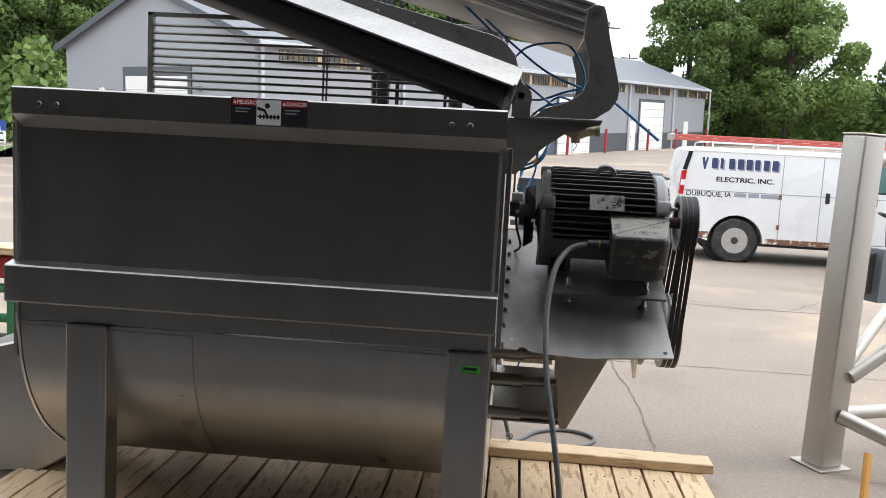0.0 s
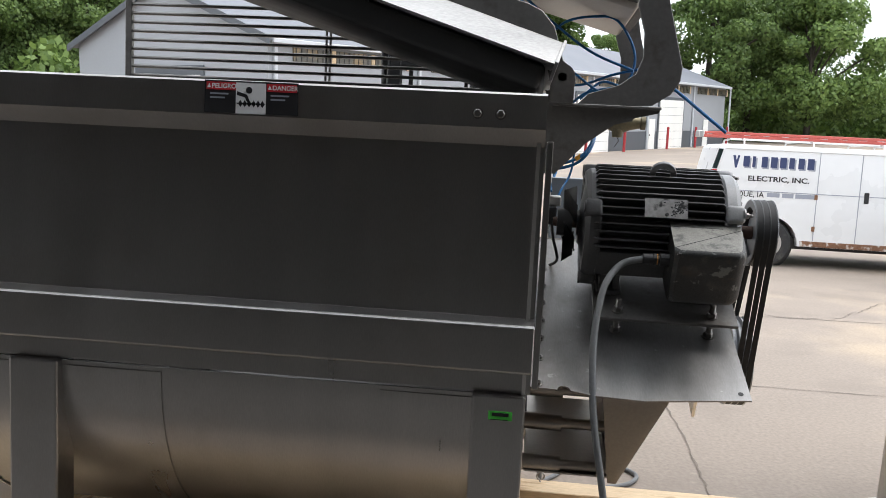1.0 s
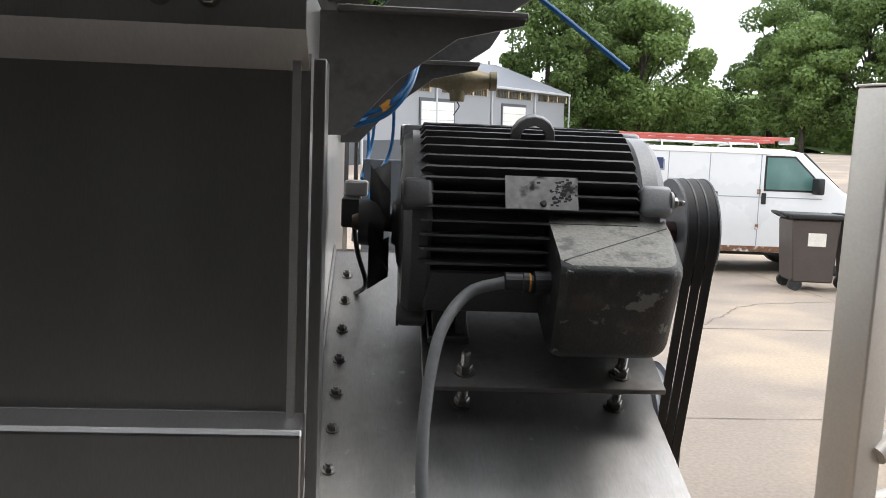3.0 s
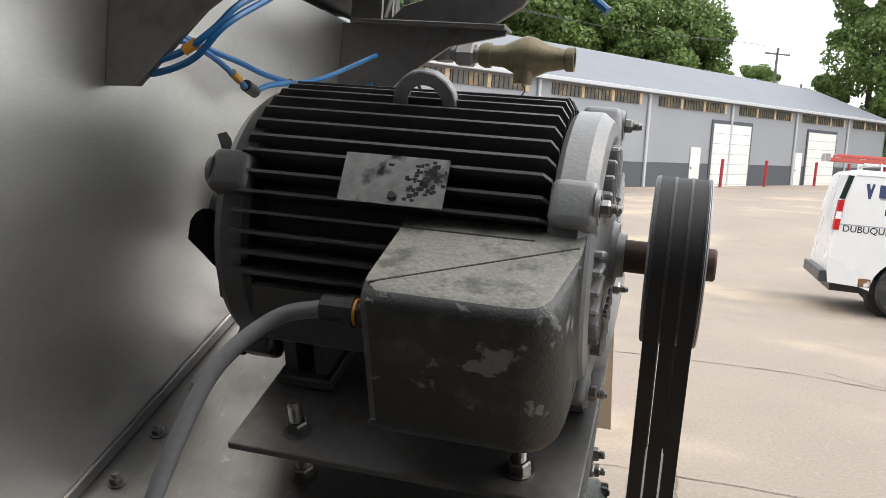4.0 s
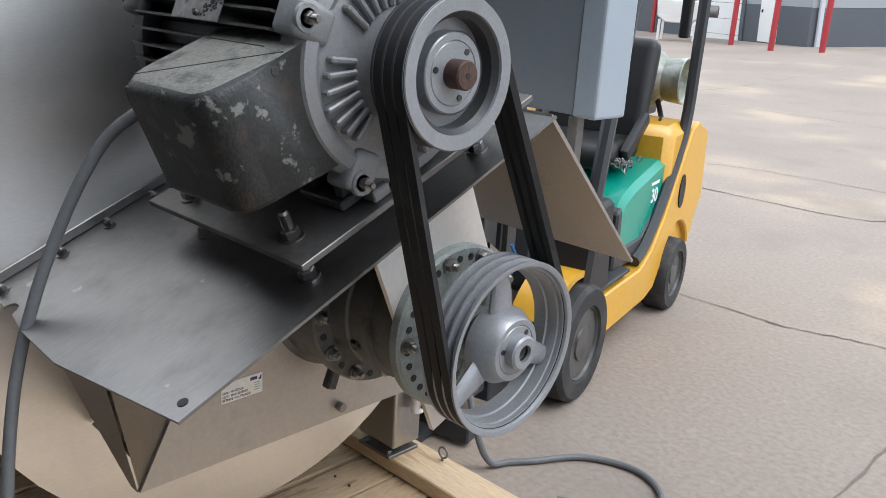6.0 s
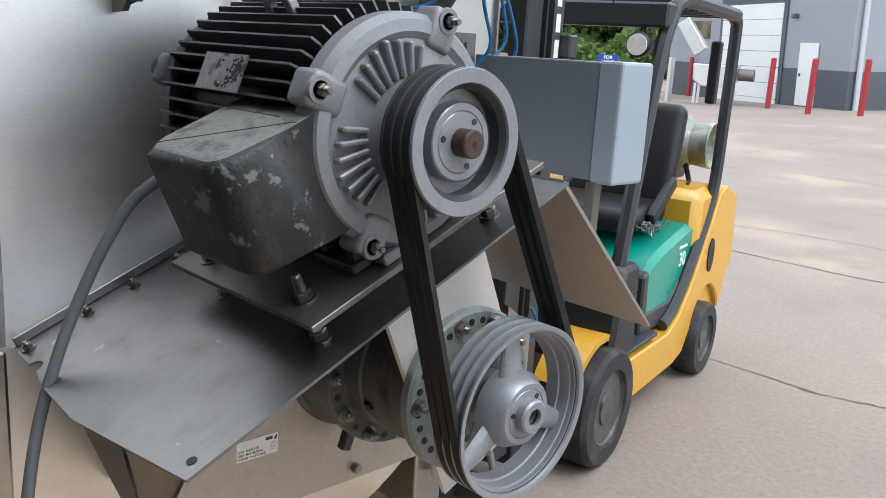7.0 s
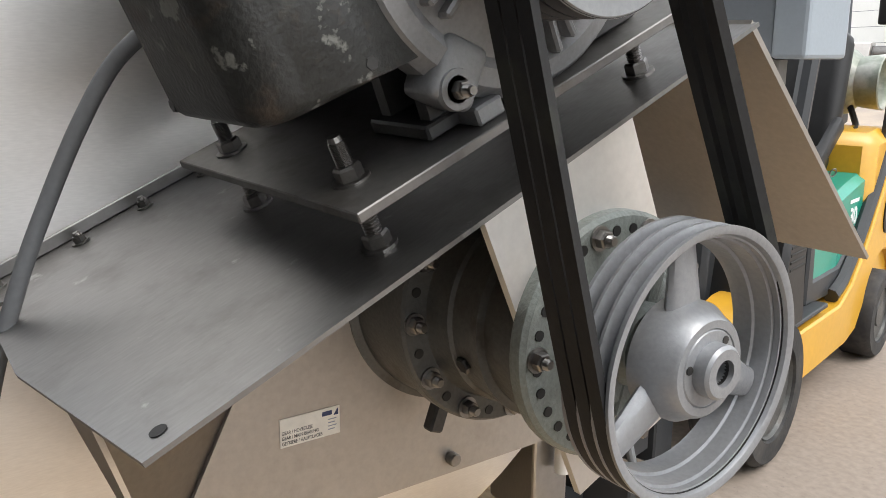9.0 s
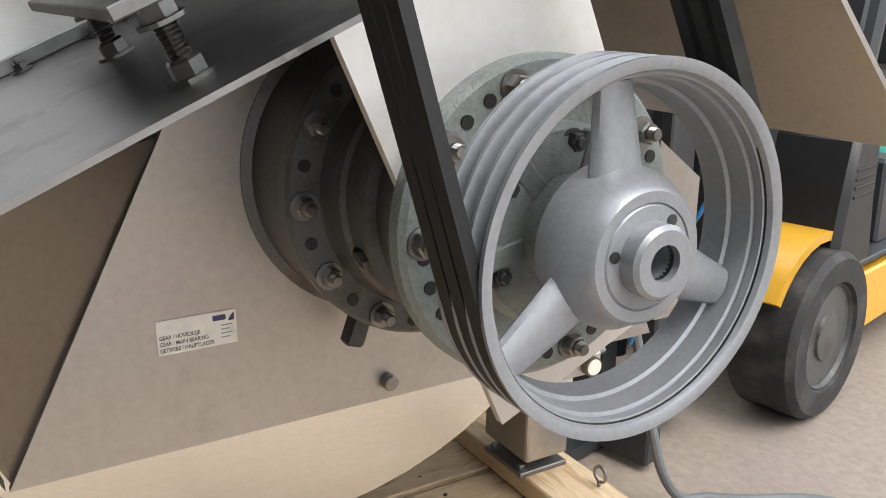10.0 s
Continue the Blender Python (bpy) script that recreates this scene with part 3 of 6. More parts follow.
for q in (205, 250):
    a = radians(q)
    part("grease_plug", put(hexnut(0.014, 0.014, None, None, 0), Matrix.Translation((0.83, C[1], C[2])) @ Matrix.Rotation(a - math.pi / 2, 4, "X") @ Matrix.Translation((0, 0, 0.138))), BLACK_BOLT, gear)
part("drain_lug", put(box(-0.012, 0.012, -0.014, 0.014, -0.05, 0.0, 0.004, 1), Matrix.Translation((0.69, C[1] - 0.07, C[2] - 0.18)) @ Matrix.Rotation(radians(-20), 4, "X")), BLACK_BOLT, gear)
hang = prism([(-0.165, 0.0), (0.105, 0.0), (0.105, -0.47), (-0.165, -0.47)], 0.956, 0.968, "x")
put(hang, pose(0, 4.07, 1.205, 24, 0, 0))
part("hanging_plate", hang, HANGSTEEL, gear, "pale stainless hanging plate")
part("flange", lathe([(0.968, 0.169), (0.986, 0.169), (0.992, 0.163), (0.996, 0.10), (1.02, 0.095), (1.03, 0.08)], "x", 64, None, C), GEAR, gear, "grey-green painted flange", smooth=True)
for k in range(30):
    a = radians(181 - 12.2 * k)
    yy, zz = C[1] + 0.146 * math.cos(a), C[2] + 0.146 * math.sin(a)
    if k % 3 == 0 and k < 24:
        part("bolt", put(hexnut(0.0125, 0.013, None, Matrix.Rotation(0.5 * k, 4, "Z"), 0.010), Matrix.Translation((0.996, yy, zz)) @ AXES["x"]), BOLT, gear)
    else:
        part("bolt_hole", lathe([(0.9928, 0.007), (0.9948, 0.007)], "x", 14, None, (0, yy, zz)), SEAL, gear)
cap = part("bearing_cap", lathe([(0.99, 0.105), (1.012, 0.105), (1.02, 0.098), (1.024, 0.06), (1.05, 0.05)], "x", 48, None, C), GEAR, gear, "cast ribbed bearing cap", smooth=True)
for k in range(6):
    put_b = box(-0.014, 0.014, 0.05, 0.1, -0.012, 0.012, 0.003, 1)
    part("cap_rib", put(put_b, Matrix.Translation((1.018, C[1], C[2])) @ Matrix.Rotation(2 * math.pi * (k + 0.2) / 6, 4, "X")), GEAR, cap)
for k in range(6):
    a = 2 * math.pi * k / 6 + 0.45
    part("bolt", put(hexnut(0.010, 0.010, None, None, 0.004), Matrix.Translation((1.022, C[1] + 0.086 * math.cos(a), C[2] + 0.086 * math.sin(a))) @ AXES["x"]), BLACK_BOLT, gear)


def sheave(x0, x1, R, r_web, hub_r, hub_x, bore, spokes, centre, parent, name, label):
    """A three-groove pulley: rim, web or spokes, hub."""
    w = (x1 - x0 - 0.006) / 3
    prof = [(x0, R - 0.028), (x0, R)]
    for k in range(3):
        a = x0 + 0.003 + k * w
        prof += [(a + 0.002, R), (a + 0.007, R - 0.016), (a + w - 0.007, R - 0.016), (a + w - 0.002, R)]
    prof += [(x1, R), (x1, R - 0.006), *([(x1 - 0.002, R - 0.011), (x1 - 0.006, R - 0.013), (x1 - 0.02, R - 0.015), (x1 - 0.022, R - 0.019), (x1 - 0.045, R - 0.021), (x1 - 0.047, R - 0.025), (x0 + 0.006, R - 0.026)] if spokes else [(x1 - 0.003, R - 0.026), (x1 - 0.012, R - 0.034), (x0 + 0.012, R - 0.034)]), (x0, R - 0.028)]
    p = part(name, lathe(prof, "x", 96, None, centre, False), PULLEY if spokes else GROOVE, parent, label, smooth=True)
    if not spokes:
        part("rim_face", lathe([(x1 - 0.03, R - 0.033), (x1 + 0.0015, R - 0.024), (x1 + 0.002, R - 0.002), (x1 - 0.002, R + 0.0006)], "x", 96, None, centre, False), PULLEY, p, "grey rim face", smooth=True)
        part("rim_face", lathe([(x0 + 0.02, R - 0.033), (x0 - 0.0015, R - 0.027), (x0 - 0.002, R - 0.002), (x0 + 0.001, R + 0.0006)], "x", 96, None, centre, False), PULLEY, p, "grey rim face", smooth=True)
    if spokes:
        for k in range(spokes):
            a = 2 * math.pi * (k + 0.05) / spokes
            s = bmesh.new()
            prev = None
            for t in np.linspace(0, 1, 5):
                rr = hub_r * 0.75 + t * (R - 0.022 - hub_r * 0.75)
                hw, ht = 0.033 - 0.013 * t, 0.014 - 0.004 * t
                ring = [s.verts.new(((x0 + x1) / 2 - 0.004 + ht * math.cos(q), hw * math.sin(q), rr)) for q in np.linspace(0, 2 * math.pi, 13)[:-1]]
                if prev:
                    for i in range(12):
                        s.faces.new((prev[i], prev[(i + 1) % 12], ring[(i + 1) % 12], ring[i]))
                prev = ring
            put(s, Matrix.Translation((0, centre[1], centre[2])) @ Matrix.Rotation(a, 4, "X"))
            bmesh.ops.recalc_face_normals(s, faces=s.faces[:])
            part("spoke", s, PULLEY, p, smooth=True)
    else:
        part("web", lathe([(x0 + 0.02, hub_r), (x0 + 0.02, R - 0.03), (x0 + 0.036, R - 0.03), (x0 + 0.036, hub_r)], "x", 64, None, centre, False), PULLEY, p, smooth=True)
    h = [(x0 + 0.012, bore), (x0 + 0.012, hub_r * (1.22 if spokes else 1)), (x0 + 0.045, hub_r * (1.2 if spokes else 1)), (x0 + 0.060, hub_r * (1.06 if spokes else 1)), (hub_x - 0.014, hub_r), (hub_x - 0.010, hub_r - 0.004), (hub_x - 0.010, hub_r - 0.014), (hub_x - 0.012, hub_r - 0.015), (hub_x - 0.010, hub_r - 0.017), (hub_x - 0.009, bore)]
    part("hub", lathe(h, "x", 64, None, centre, False), PULLEY, p, "tapered bushing hub", smooth=True)
    for k in range(3):
        a = 2 * math.pi * k / 3 + 0.9
        part("set_screw", lathe([(hub_x - 0.0095, 0.0055), (hub_x - 0.008, 0.0055)], "x", 10, None, (0, centre[1] + (hub_r - 0.024) * math.cos(a), centre[2] + (hub_r - 0.024) * math.sin(a))), BLACK_BOLT, p)
    return p


big = sheave(1.066, 1.140, 0.1745, 0, 0.064, 1.150, 0.032, 3, C, gear, "driven_pulley", "large grey three-groove spoked pulley")
part("boss", lathe([(1.07, 0.016), (1.07, 0.034), (1.158, 0.034), (1.162, 0.030), (1.162, 0.017), (1.12, 0.015)], "x", 48, None, C, False), PULLEY, big, "bored shaft end", smooth=True)
part("bore", lathe([(1.12, 0.0001), (1.12, 0.0165), (1.155, 0.0165)], "x", 24, None, C, False), BLACK_BOLT, big)

# ---- electric motor on its plate ----
MO = pose(0, 3.934, 1.464, 24.2, 0, 0)
motor = thing("electric_motor", "dark grey finned electric motor on a sloping steel plate, fan uncovered", "motor", (0.72, 3.95, 1.2))
mp_z = 0.086
part("mounting_plate", put(box(0.517, 1.015, 0.256, 0.86, mp_z - 0.012, mp_z, 0.0015, 1), SL), STEEL_DARK, motor, "thick steel mounting plate")
for x in (0.605, 0.93):
    for s in (0.305, 0.76):
        b = hexnut(0.0165, 0.016, None, SL @ pose(x, s, mp_z + 0.003), 0.034 if s < 0.5 else 0.012)
        part("stud_nut", b, BOLT, motor, "threaded stud with nut")
        low = hexnut(0.0165, 0.016, None, SL @ pose(x, s, mp_z - 0.0315))
        hexnut(0.0165, 0.016, low, SL @ pose(x, s, 0.004))
        thread = [(0.0, 0.010)]
        for q in range(22):
            thread += [(0.001 + q * 0.004, 0.0092), (0.003 + q * 0.004, 0.0108)]
        join(low, put(lathe(thread, "z", 14), SL @ pose(x, s, 0)))
        part("jack_nut", low, BOLT, motor)


def mo(bm):
    return put(bm, MO)


part("barrel", mo(lathe([(0.49, 0.165), (0.495, 0.172), (0.945, 0.172), (0.95, 0.165)], "x", 72)), MOTOR, motor, "dark grey cast motor barrel", smooth=True)
n_fin = 23
for k in range(n_fin):
    a = radians(8 + k * 164 / (n_fin - 1))
    tall = 0.221 + 0.006 * (k == 16)
    f = prism([(0.50, 0.165), (0.94, 0.165), (0.94, tall - 0.016), (0.93, tall), (0.51, tall), (0.50, tall - 0.016)], -0.0022, 0.0022, "y")
    put(f, Matrix.Rotation(a - math.pi / 2, 4, "X"))
    part("fin", mo(f), MOTOR, motor)
for k in range(-2, 3):
    for sgn in (1, -1):
        a = radians(-90 + sgn * (64 - k * 9))
        f = prism([(0.50, 0.165), (0.94, 0.165), (0.94, 0.182), (0.50, 0.182)], -0.002, 0.002, "y")
        put(f, Matrix.Rotation(a - math.pi / 2, 4, "X"))
        part("low_fin", mo(f), MOTOR, motor)
part("side_panel", mo(box(0.515, 0.935, -0.196, -0.15, -0.098, 0.0, 0.004, 1)), MOTOR, motor, "flat cast side boss")
for x0, x1 in ((0.53, 0.62), (0.845, 0.965)):
    foot = box(x0, x1, -0.175, 0.175, -0.196, -0.178, 0.003, 1)
    for sgn in (-1, 1):
        prism([(sgn * 0.16, -0.18), (sgn * 0.06, -0.18), (sgn * 0.12, -0.09), (sgn * 0.155, -0.1)], x0 + 0.01, x0 + 0.03, "x", 0, foot)
        prism([(sgn * 0.16, -0.18), (sgn * 0.06, -0.18), (sgn * 0.12, -0.09), (sgn * 0.155, -0.1)], x1 - 0.03, x1 - 0.01, "x", 0, foot)
    part("foot", mo(foot), MOTOR, motor)
    if x1 > 0.9:
        part("shim", mo(box(0.93, 1.0, -0.13, -0.09, -0.198, -0.176, 0.003, 1)), MOTOR_BELL, motor)


def bell(x_in, x_out, rib, material, label):
    """End bell with bolt lugs and cast cooling ribs."""
    d = 1 if x_out > x_in else -1
    e = lathe([(x_in, 0.197), (x_in + d * 0.008, 0.204), (x_in + d * 0.040, 0.204), (x_in + d * 0.056, 0.192), (x_in + d * 0.060, 0.172), (x_in + d * 0.052, 0.16), (x_in + d * 0.062, 0.098), (x_in + d * 0.066, 0.085), (x_in + d * 0.07, 0.05), (x_in + d * 0.078, 0.045), (x_in + d * 0.078, 0.02)], "x", 96)
    p = part("end_bell", mo(e), material, motor, label, smooth=True)
    for q in (45, 135, 225, 315):
        lug = box(min(x_in, x_in + d * 0.062), max(x_in, x_in + d * 0.062), 0.150, 0.224, -0.031, 0.031, 0.012, 3)
        lathe([(x_in + d * 0.058, 0.024), (x_in + d * 0.064, 0.022)], "x", 24, lug, (0, 0.205, 0))
        put(lug, Matrix.Rotation(radians(q), 4, "X"))
        part("lug", mo(lug), material, p, smooth=True)
        if rib:
            b = hexnut(0.011, 0.012, None, None, 0.014)
            put(b, Matrix.Rotation(radians(q), 4, "X") @ Matrix.Translation((x_in + d * 0.064, 0.205, 0)) @ AXES["x"])
            part("bolt", mo(b), BOLT, p)
    if rib:
        for q0 in (90, 180, 0, 270):
            for k in range(-3, 4):
                q = radians(q0 + k * 9.5)
                r = box(x_in + 0.045, x_in + 0.071, 0.097, 0.168 - 0.006 * abs(k), -0.005, 0.005, 0.003, 1)
                put(r, Matrix.Rotation(q, 4, "X"))
                part("rib", mo(r), material, p)
    return p


bell(0.941, 1.0, True, MOTOR_BELL, "grey cast drive-end bell with ribs")
bell(0.525, 0.46, False, MOTOR, "dark cast fan-end bell")
part("shaft", mo(lathe([(0.36, 0.014), (0.37, 0.018), (0.45, 0.02), (0.99, 0.024), (1.155, 0.0235), (1.158, 0.021)], "x", 32)), RUST, motor, "rusty steel motor shaft", smooth=True)
part("centre_hole", mo(lathe([(1.1575, 0.005), (1.1586, 0.005)], "x", 12)), SEAL, motor)
part("shaft_collar", mo(lathe([(1.005, 0.045), (1.012, 0.045), (1.014, 0.034), (1.03, 0.032)], "x", 32)), MOTOR_BELL, motor, smooth=True)
fan = part("cooling_fan", mo(lathe([(0.375, 0.024), (0.375, 0.05), (0.43, 0.055), (0.43, 0.024)], "x", 32)), PLASTIC, motor, "black plastic fan without its cowl", smooth=True)
for k in range(5):
    b = bmesh.new()
    rows = []
    for t in np.linspace(0, 1, 6):
        r = 0.045 + t * 0.092
        w = 0.03 + 0.034 * math.sin(t * math.pi * 0.9) ** 0.7 * (1 - 0.75 * max(0, t - 0.8) / 0.2)
        rows.append([b.verts.new((0.42 + dx, w * s + 0.02 * t, r)) for s, dx in ((-1, 0.022), (-0.3, 0.006), (0.3, -0.006), (1, -0.022))])
    for p, q in zip(rows, rows[1:]):
        for i in range(3):
            b.faces.new((p[i], p[i + 1], q[i + 1], q[i]))
    bmesh.ops.solidify(b, geom=b.faces[:], thickness=0.005)
    put(b, Matrix.Rotation(2 * math.pi * k / 5 + 0.5, 4, "X"))
    part("blade", mo(b), PLASTIC, fan, smooth=True)
ring = [(0.734 + 0.047 * math.cos(a), 0.216 + 0.047 * math.sin(a)) for a in np.linspace(0, math.pi, 9)]
ring += [(0.687, 0.195), (0.708, 0.195)] + [(0.734 - 0.026 * math.cos(a), 0.216 + 0.026 * math.sin(a)) for a in np.linspace(0, math.pi, 11)] + [(0.76, 0.195), (0.781, 0.195)]
eye = prism(ring, -0.009, 0.009, "y", 0.002)
part("lifting_eye", mo(eye), MOTOR_BELL, motor, "flat cast lifting eye")
npm = Matrix.Rotation(radians(134.3) - math.pi / 2, 4, "X")
npl = box(0.665, 0.809, -0.034, 0.034, 0.2275, 0.2295)
plate_ob = part("nameplate", mo(put(npl, npm)), NAMEPLATE, motor, "scratched metal nameplate")
scr = bmesh.new()
rng = random.Random(5)
for k in range(70):
    x, y = rng.gauss(0.778, 0.013), rng.gauss(0.0, 0.018)
    if 0.668 < x < 0.806 and abs(y) < 0.03:
        box(x - rng.uniform(0.001, 0.004), x + rng.uniform(0.001, 0.004), y - 0.001, y + rng.uniform(0.001, 0.005), 0.2295, 0.2299, 0, 1, scr)
tagged(part("scuffed_print", mo(put(scr, npm)), INKBLACK, plate_ob), kind="stuff")
part("rivet", mo(put(lathe([(0.2295, 0.007), (0.235, 0.005)], "z", 12, None, (0.740, -0.022, 0)), npm)), BLACK_BOLT, plate_ob)

# terminal box, split on the diagonal
foot_p = [(0.755, -0.15), (0.755, -0.345), (0.768, -0.358)]
foot_p += [(0.94 + 0.052 * math.sin(a), -0.306 - 0.052 * math.cos(a)) for a in np.linspace(0, math.pi / 2, 8)]
foot_p += [(0.992, -0.15)]
tb = prism(foot_p, -0.098, 0.112, "z")
top_e = [e for e in tb.edges if abs(e.verts[0].co.z - e.verts[1].co.z) < 1e-5 and max(e.verts[0].co.y, e.verts[1].co.y) < -0.16]
bmesh.ops.bevel(tb, geom=top_e, offset=0.026, segments=4, affect="EDGES", profile=0.5)
tbox = part("terminal_box", mo(tb), BOX_OLD, motor, "scuffed dark cast terminal box with chipped paint", smooth=True)
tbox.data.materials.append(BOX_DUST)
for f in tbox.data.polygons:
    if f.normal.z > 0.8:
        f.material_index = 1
seam = put(box(-0.132, 0.132, -0.0012, 0.0012, 0.1115, 0.1127), Matrix.Translation((0.874, -0.262, 0)) @ Matrix.Rotation(math.atan2(0.13, 0.22), 4, "Z"))
part("seam", mo(seam), SEAL, tbox)
for x, y, z in ((0.770, -0.346, 0.096), (0.765, -0.350, -0.076), (0.985, -0.222, 0.094), (0.985, -0.223, -0.08)):
    b = put(hexnut(0.0085, 0.008, None, None, 0, False), Matrix.Translation((x, y, z)) @ (Matrix.Rotation(radians(90), 4, "X") if x < 0.9 else AXES["x"]))
    part("screw", mo(b), BLACK_BOLT, tbox)
gl = lathe([(0.665, 0.011), (0.667, 0.019), (0.70, 0.019), (0.702, 0.021), (0.712, 0.021), (0.714, 0.015), (0.722, 0.015), (0.724, 0.023), (0.756, 0.023)], "x", 16, None, (0, -0.262, 0.02))
part("cable_gland", mo(gl), PLASTIC, tbox, "black cable gland with yellow ring")
part("ring", mo(lathe([(0.7125, 0.0185), (0.7165, 0.0185)], "x", 16, None, (0, -0.262, 0.02))), TAPE, tbox)
sm = sheave(1.066, 1.140, 0.121, 0.0, 0.066, 1.136, 0.022, 0, (0, 3.935, 1.464), motor, "drive_pulley", "grey three-groove pulley on the motor shaft")

# belts round both pulleys
c1, r1, c2, r2 = Vector((3.935, 1.464)), 0.116, Vector((4.142, 0.942)), 0.1695
dv = c2 - c1
L, base_a = dv.length, math.atan2(dv.y, dv.x)
off = math.acos((r1 - r2) / L)
loop = []
a0, a1 = base_a + off, base_a + 2 * math.pi - off
for a in np.linspace(a0, a1, 30):
    loop.append((c1.x + r1 * math.cos(a), c1.y + r1 * math.sin(a), math.cos(a), math.sin(a)))
for a in np.linspace(base_a - off, base_a + off, 40):
    loop.append((c2.x + r2 * math.cos(a), c2.y + r2 * math.sin(a), math.cos(a), math.sin(a)))
for k in range(3):
    xc = 1.069 + (k + 0.5) * 0.0227
    b = bmesh.new()
    rings = [[b.verts.new((xc + w, y + t * ny, z + t * nz)) for w, t in ((-0.0098, 0.004), (0.0098, 0.004), (0.0068, -0.009), (-0.0068, -0.009))] for y, z, ny, nz in loop]
    for i in range(len(rings)):
        p, q = rings[i], rings[(i + 1) % len(rings)]
        for j in range(4):
            b.faces.new((p[j], p[(j + 1) % 4], q[(j + 1) % 4], q[j]))
    bmesh.ops.recalc_face_normals(b, faces=b.faces[:])
    belt = part("drive_belt", b, BELT, None, smooth=True)
    tagged(belt, "black rubber V-belt running round both pulleys", "belt", "belts on the pulleys")

# motor lead hanging over the pan
lead = part("power_cable", tube([MO @ Vector((0.67, -0.262, 0.02)), (0.60, 3.69, 1.352), (0.548, 3.642, 1.295), (0.524, 3.598, 1.215), (0.512, 3.552, 1.115), (0.512, 3.503, 1.0), (0.525, 3.452, 0.85), (0.56, 3.41, 0.66), (0.60, 3.38, 0.42), (0.63, 3.36, 0.145), (0.75, 3.30, 0.14), (1.0, 3.2, 0.02)], 0.0118, 12, 8), CABLE, None, smooth=True)
tagged(lead, "thick grey motor cable hanging down over the pan", "cable")


# ---- lid, hinge arms, grate ----
LID = pose(0.275, 0, 1.905, 0, 17.6, 0)
lid = thing("mixer_lid", "heavy stainless lid with black gasket, swung open over the tank", "lid", (0.3, 4.1, 1.9))
part("gasket", put(box(-1.95, 0.0, 3.44, 4.80, 0.0, 0.085, 0.02, 3), LID), SEAL, lid, "thick black rubber gasket", smooth=True)
part("shell", put(prism([(3.415, 0.086), (3.415, 0.094), (3.535, 0.175), (3.55, 0.178), (4.69, 0.178), (4.705, 0.175), (4.825, 0.094), (4.825, 0.086)], -1.93, 0.02, "x"), LID), LIDSTEEL, lid, "bright satin stainless lid shell with sloping sides")
part("end_rim", put(prism([(3.405, 0.04), (3.405, 0.1), (3.53, 0.185), (3.55, 0.185), (3.55, 0.04)], 0.021, 0.03, "x"), LID), LIDSTEEL, lid)
part("top_sheet", put(box(-1.90, -0.02, 3.62, 4.64, 0.179, 0.195, 0.006, 2), LID), BLASTED, lid)
lever = [(-1.1, 2.56), (-0.273, 2.318), (0.225, 2.198), (0.275, 2.175), (0.318, 2.126), (0.352, 2.02), (0.392, 1.985), (0.398, 1.95), (0.385, 1.90), (0.322, 1.90), (0.306, 1.981), (0.262, 2.07), (0.218, 2.118), (-0.294, 2.256), (-1.1, 2.49)]
for y in (3.60, 4.60):
    lv = part("lever_arm", prism(lever, y, y + 0.022, "y", 0.002), STEEL_DARK, lid, "dark steel lever arm")
    part("pivot_bolt", put(hexnut(0.018, 0.014), pose(0.352, y - 0.012, 1.962, 90)), BOLT, lv)
    for lx in (-0.25, -0.10):
        part("bolt", put(hexnut(0.010, 0.008), pose(lx, y - 0.003, 2.27 - (lx + 0.25) * 0.3, 90)), BOLT, lv)
rod = part("torsion_bar", cyl((0.352, 3.56, 1.962), (0.352, 4.66, 1.962), 0.014, 16), BOLT, lid, smooth=True)
for y in (3.56, 3.632, 4.56, 4.632):
    ear = [(0.318, 1.88), (0.318, 1.962)] + [(0.352 - 0.04 * math.cos(a), 1.965 + 0.04 * math.sin(a)) for a in np.linspace(0.1, math.pi - 0.1, 10)] + [(0.392, 1.962), (0.392, 1.88)]
    part("hinge_ear", prism(ear, y, y + 0.012, "y"), STEEL_DARK, mixer, "rounded hinge ear")
tri_p = [(0.298, 1.878), (0.69, 1.878), (0.685, 1.866), (0.56, 1.836), (0.45, 1.755), (0.35, 1.646), (0.298, 1.644)]
carm = [(0.41, 1.884), (0.446, 1.922), (0.545, 1.955), (0.60, 1.995), (0.621, 2.05), (0.619, 2.132), (0.592, 2.22), (0.598, 2.33), (0.625, 2.352), (0.667, 2.345), (0.682, 2.30), (0.697, 2.224), (0.752, 2.02), (0.748, 1.975), (0.72, 1.93), (0.66, 1.890)]
for y in (3.715, 4.56):
    br = part("hinge_bracket", prism(tri_p, y, y + 0.012, "y"), STEEL_DARK, mixer, "triangular steel hinge bracket")
    part("bracket_flange", box(0.33, 0.69, y - 0.03, y + 0.05, 1.876, 1.886, 0.002, 1), STEEL_DARK, br)
    arm = part("cylinder_arm", prism(carm, y - 0.004, y + 0.018, "y", 0.002), STEEL_DARK, mixer, "curved dark steel cylinder arm")
    part("pin", cyl((0.635, y - 0.02, 2.325), (0.635, y + 0.035, 2.325), 0.014, 16), BOLT, arm, smooth=True)
BEAM = pose(0.60, 0, 2.215, 0, 15.5, 0)
beam = part("cylinder_cover", put(box(-1.25, 0.0, 3.79, 4.52, 0.0, 0.17, 0.02, 3), BEAM), BLASTED, mixer, "pale stainless air cylinder cover", smooth=True)
part("end_cap", put(box(0.0, 0.035, 3.85, 4.46, 0.02, 0.15, 0.01, 2), BEAM), STEEL_DARK, beam)
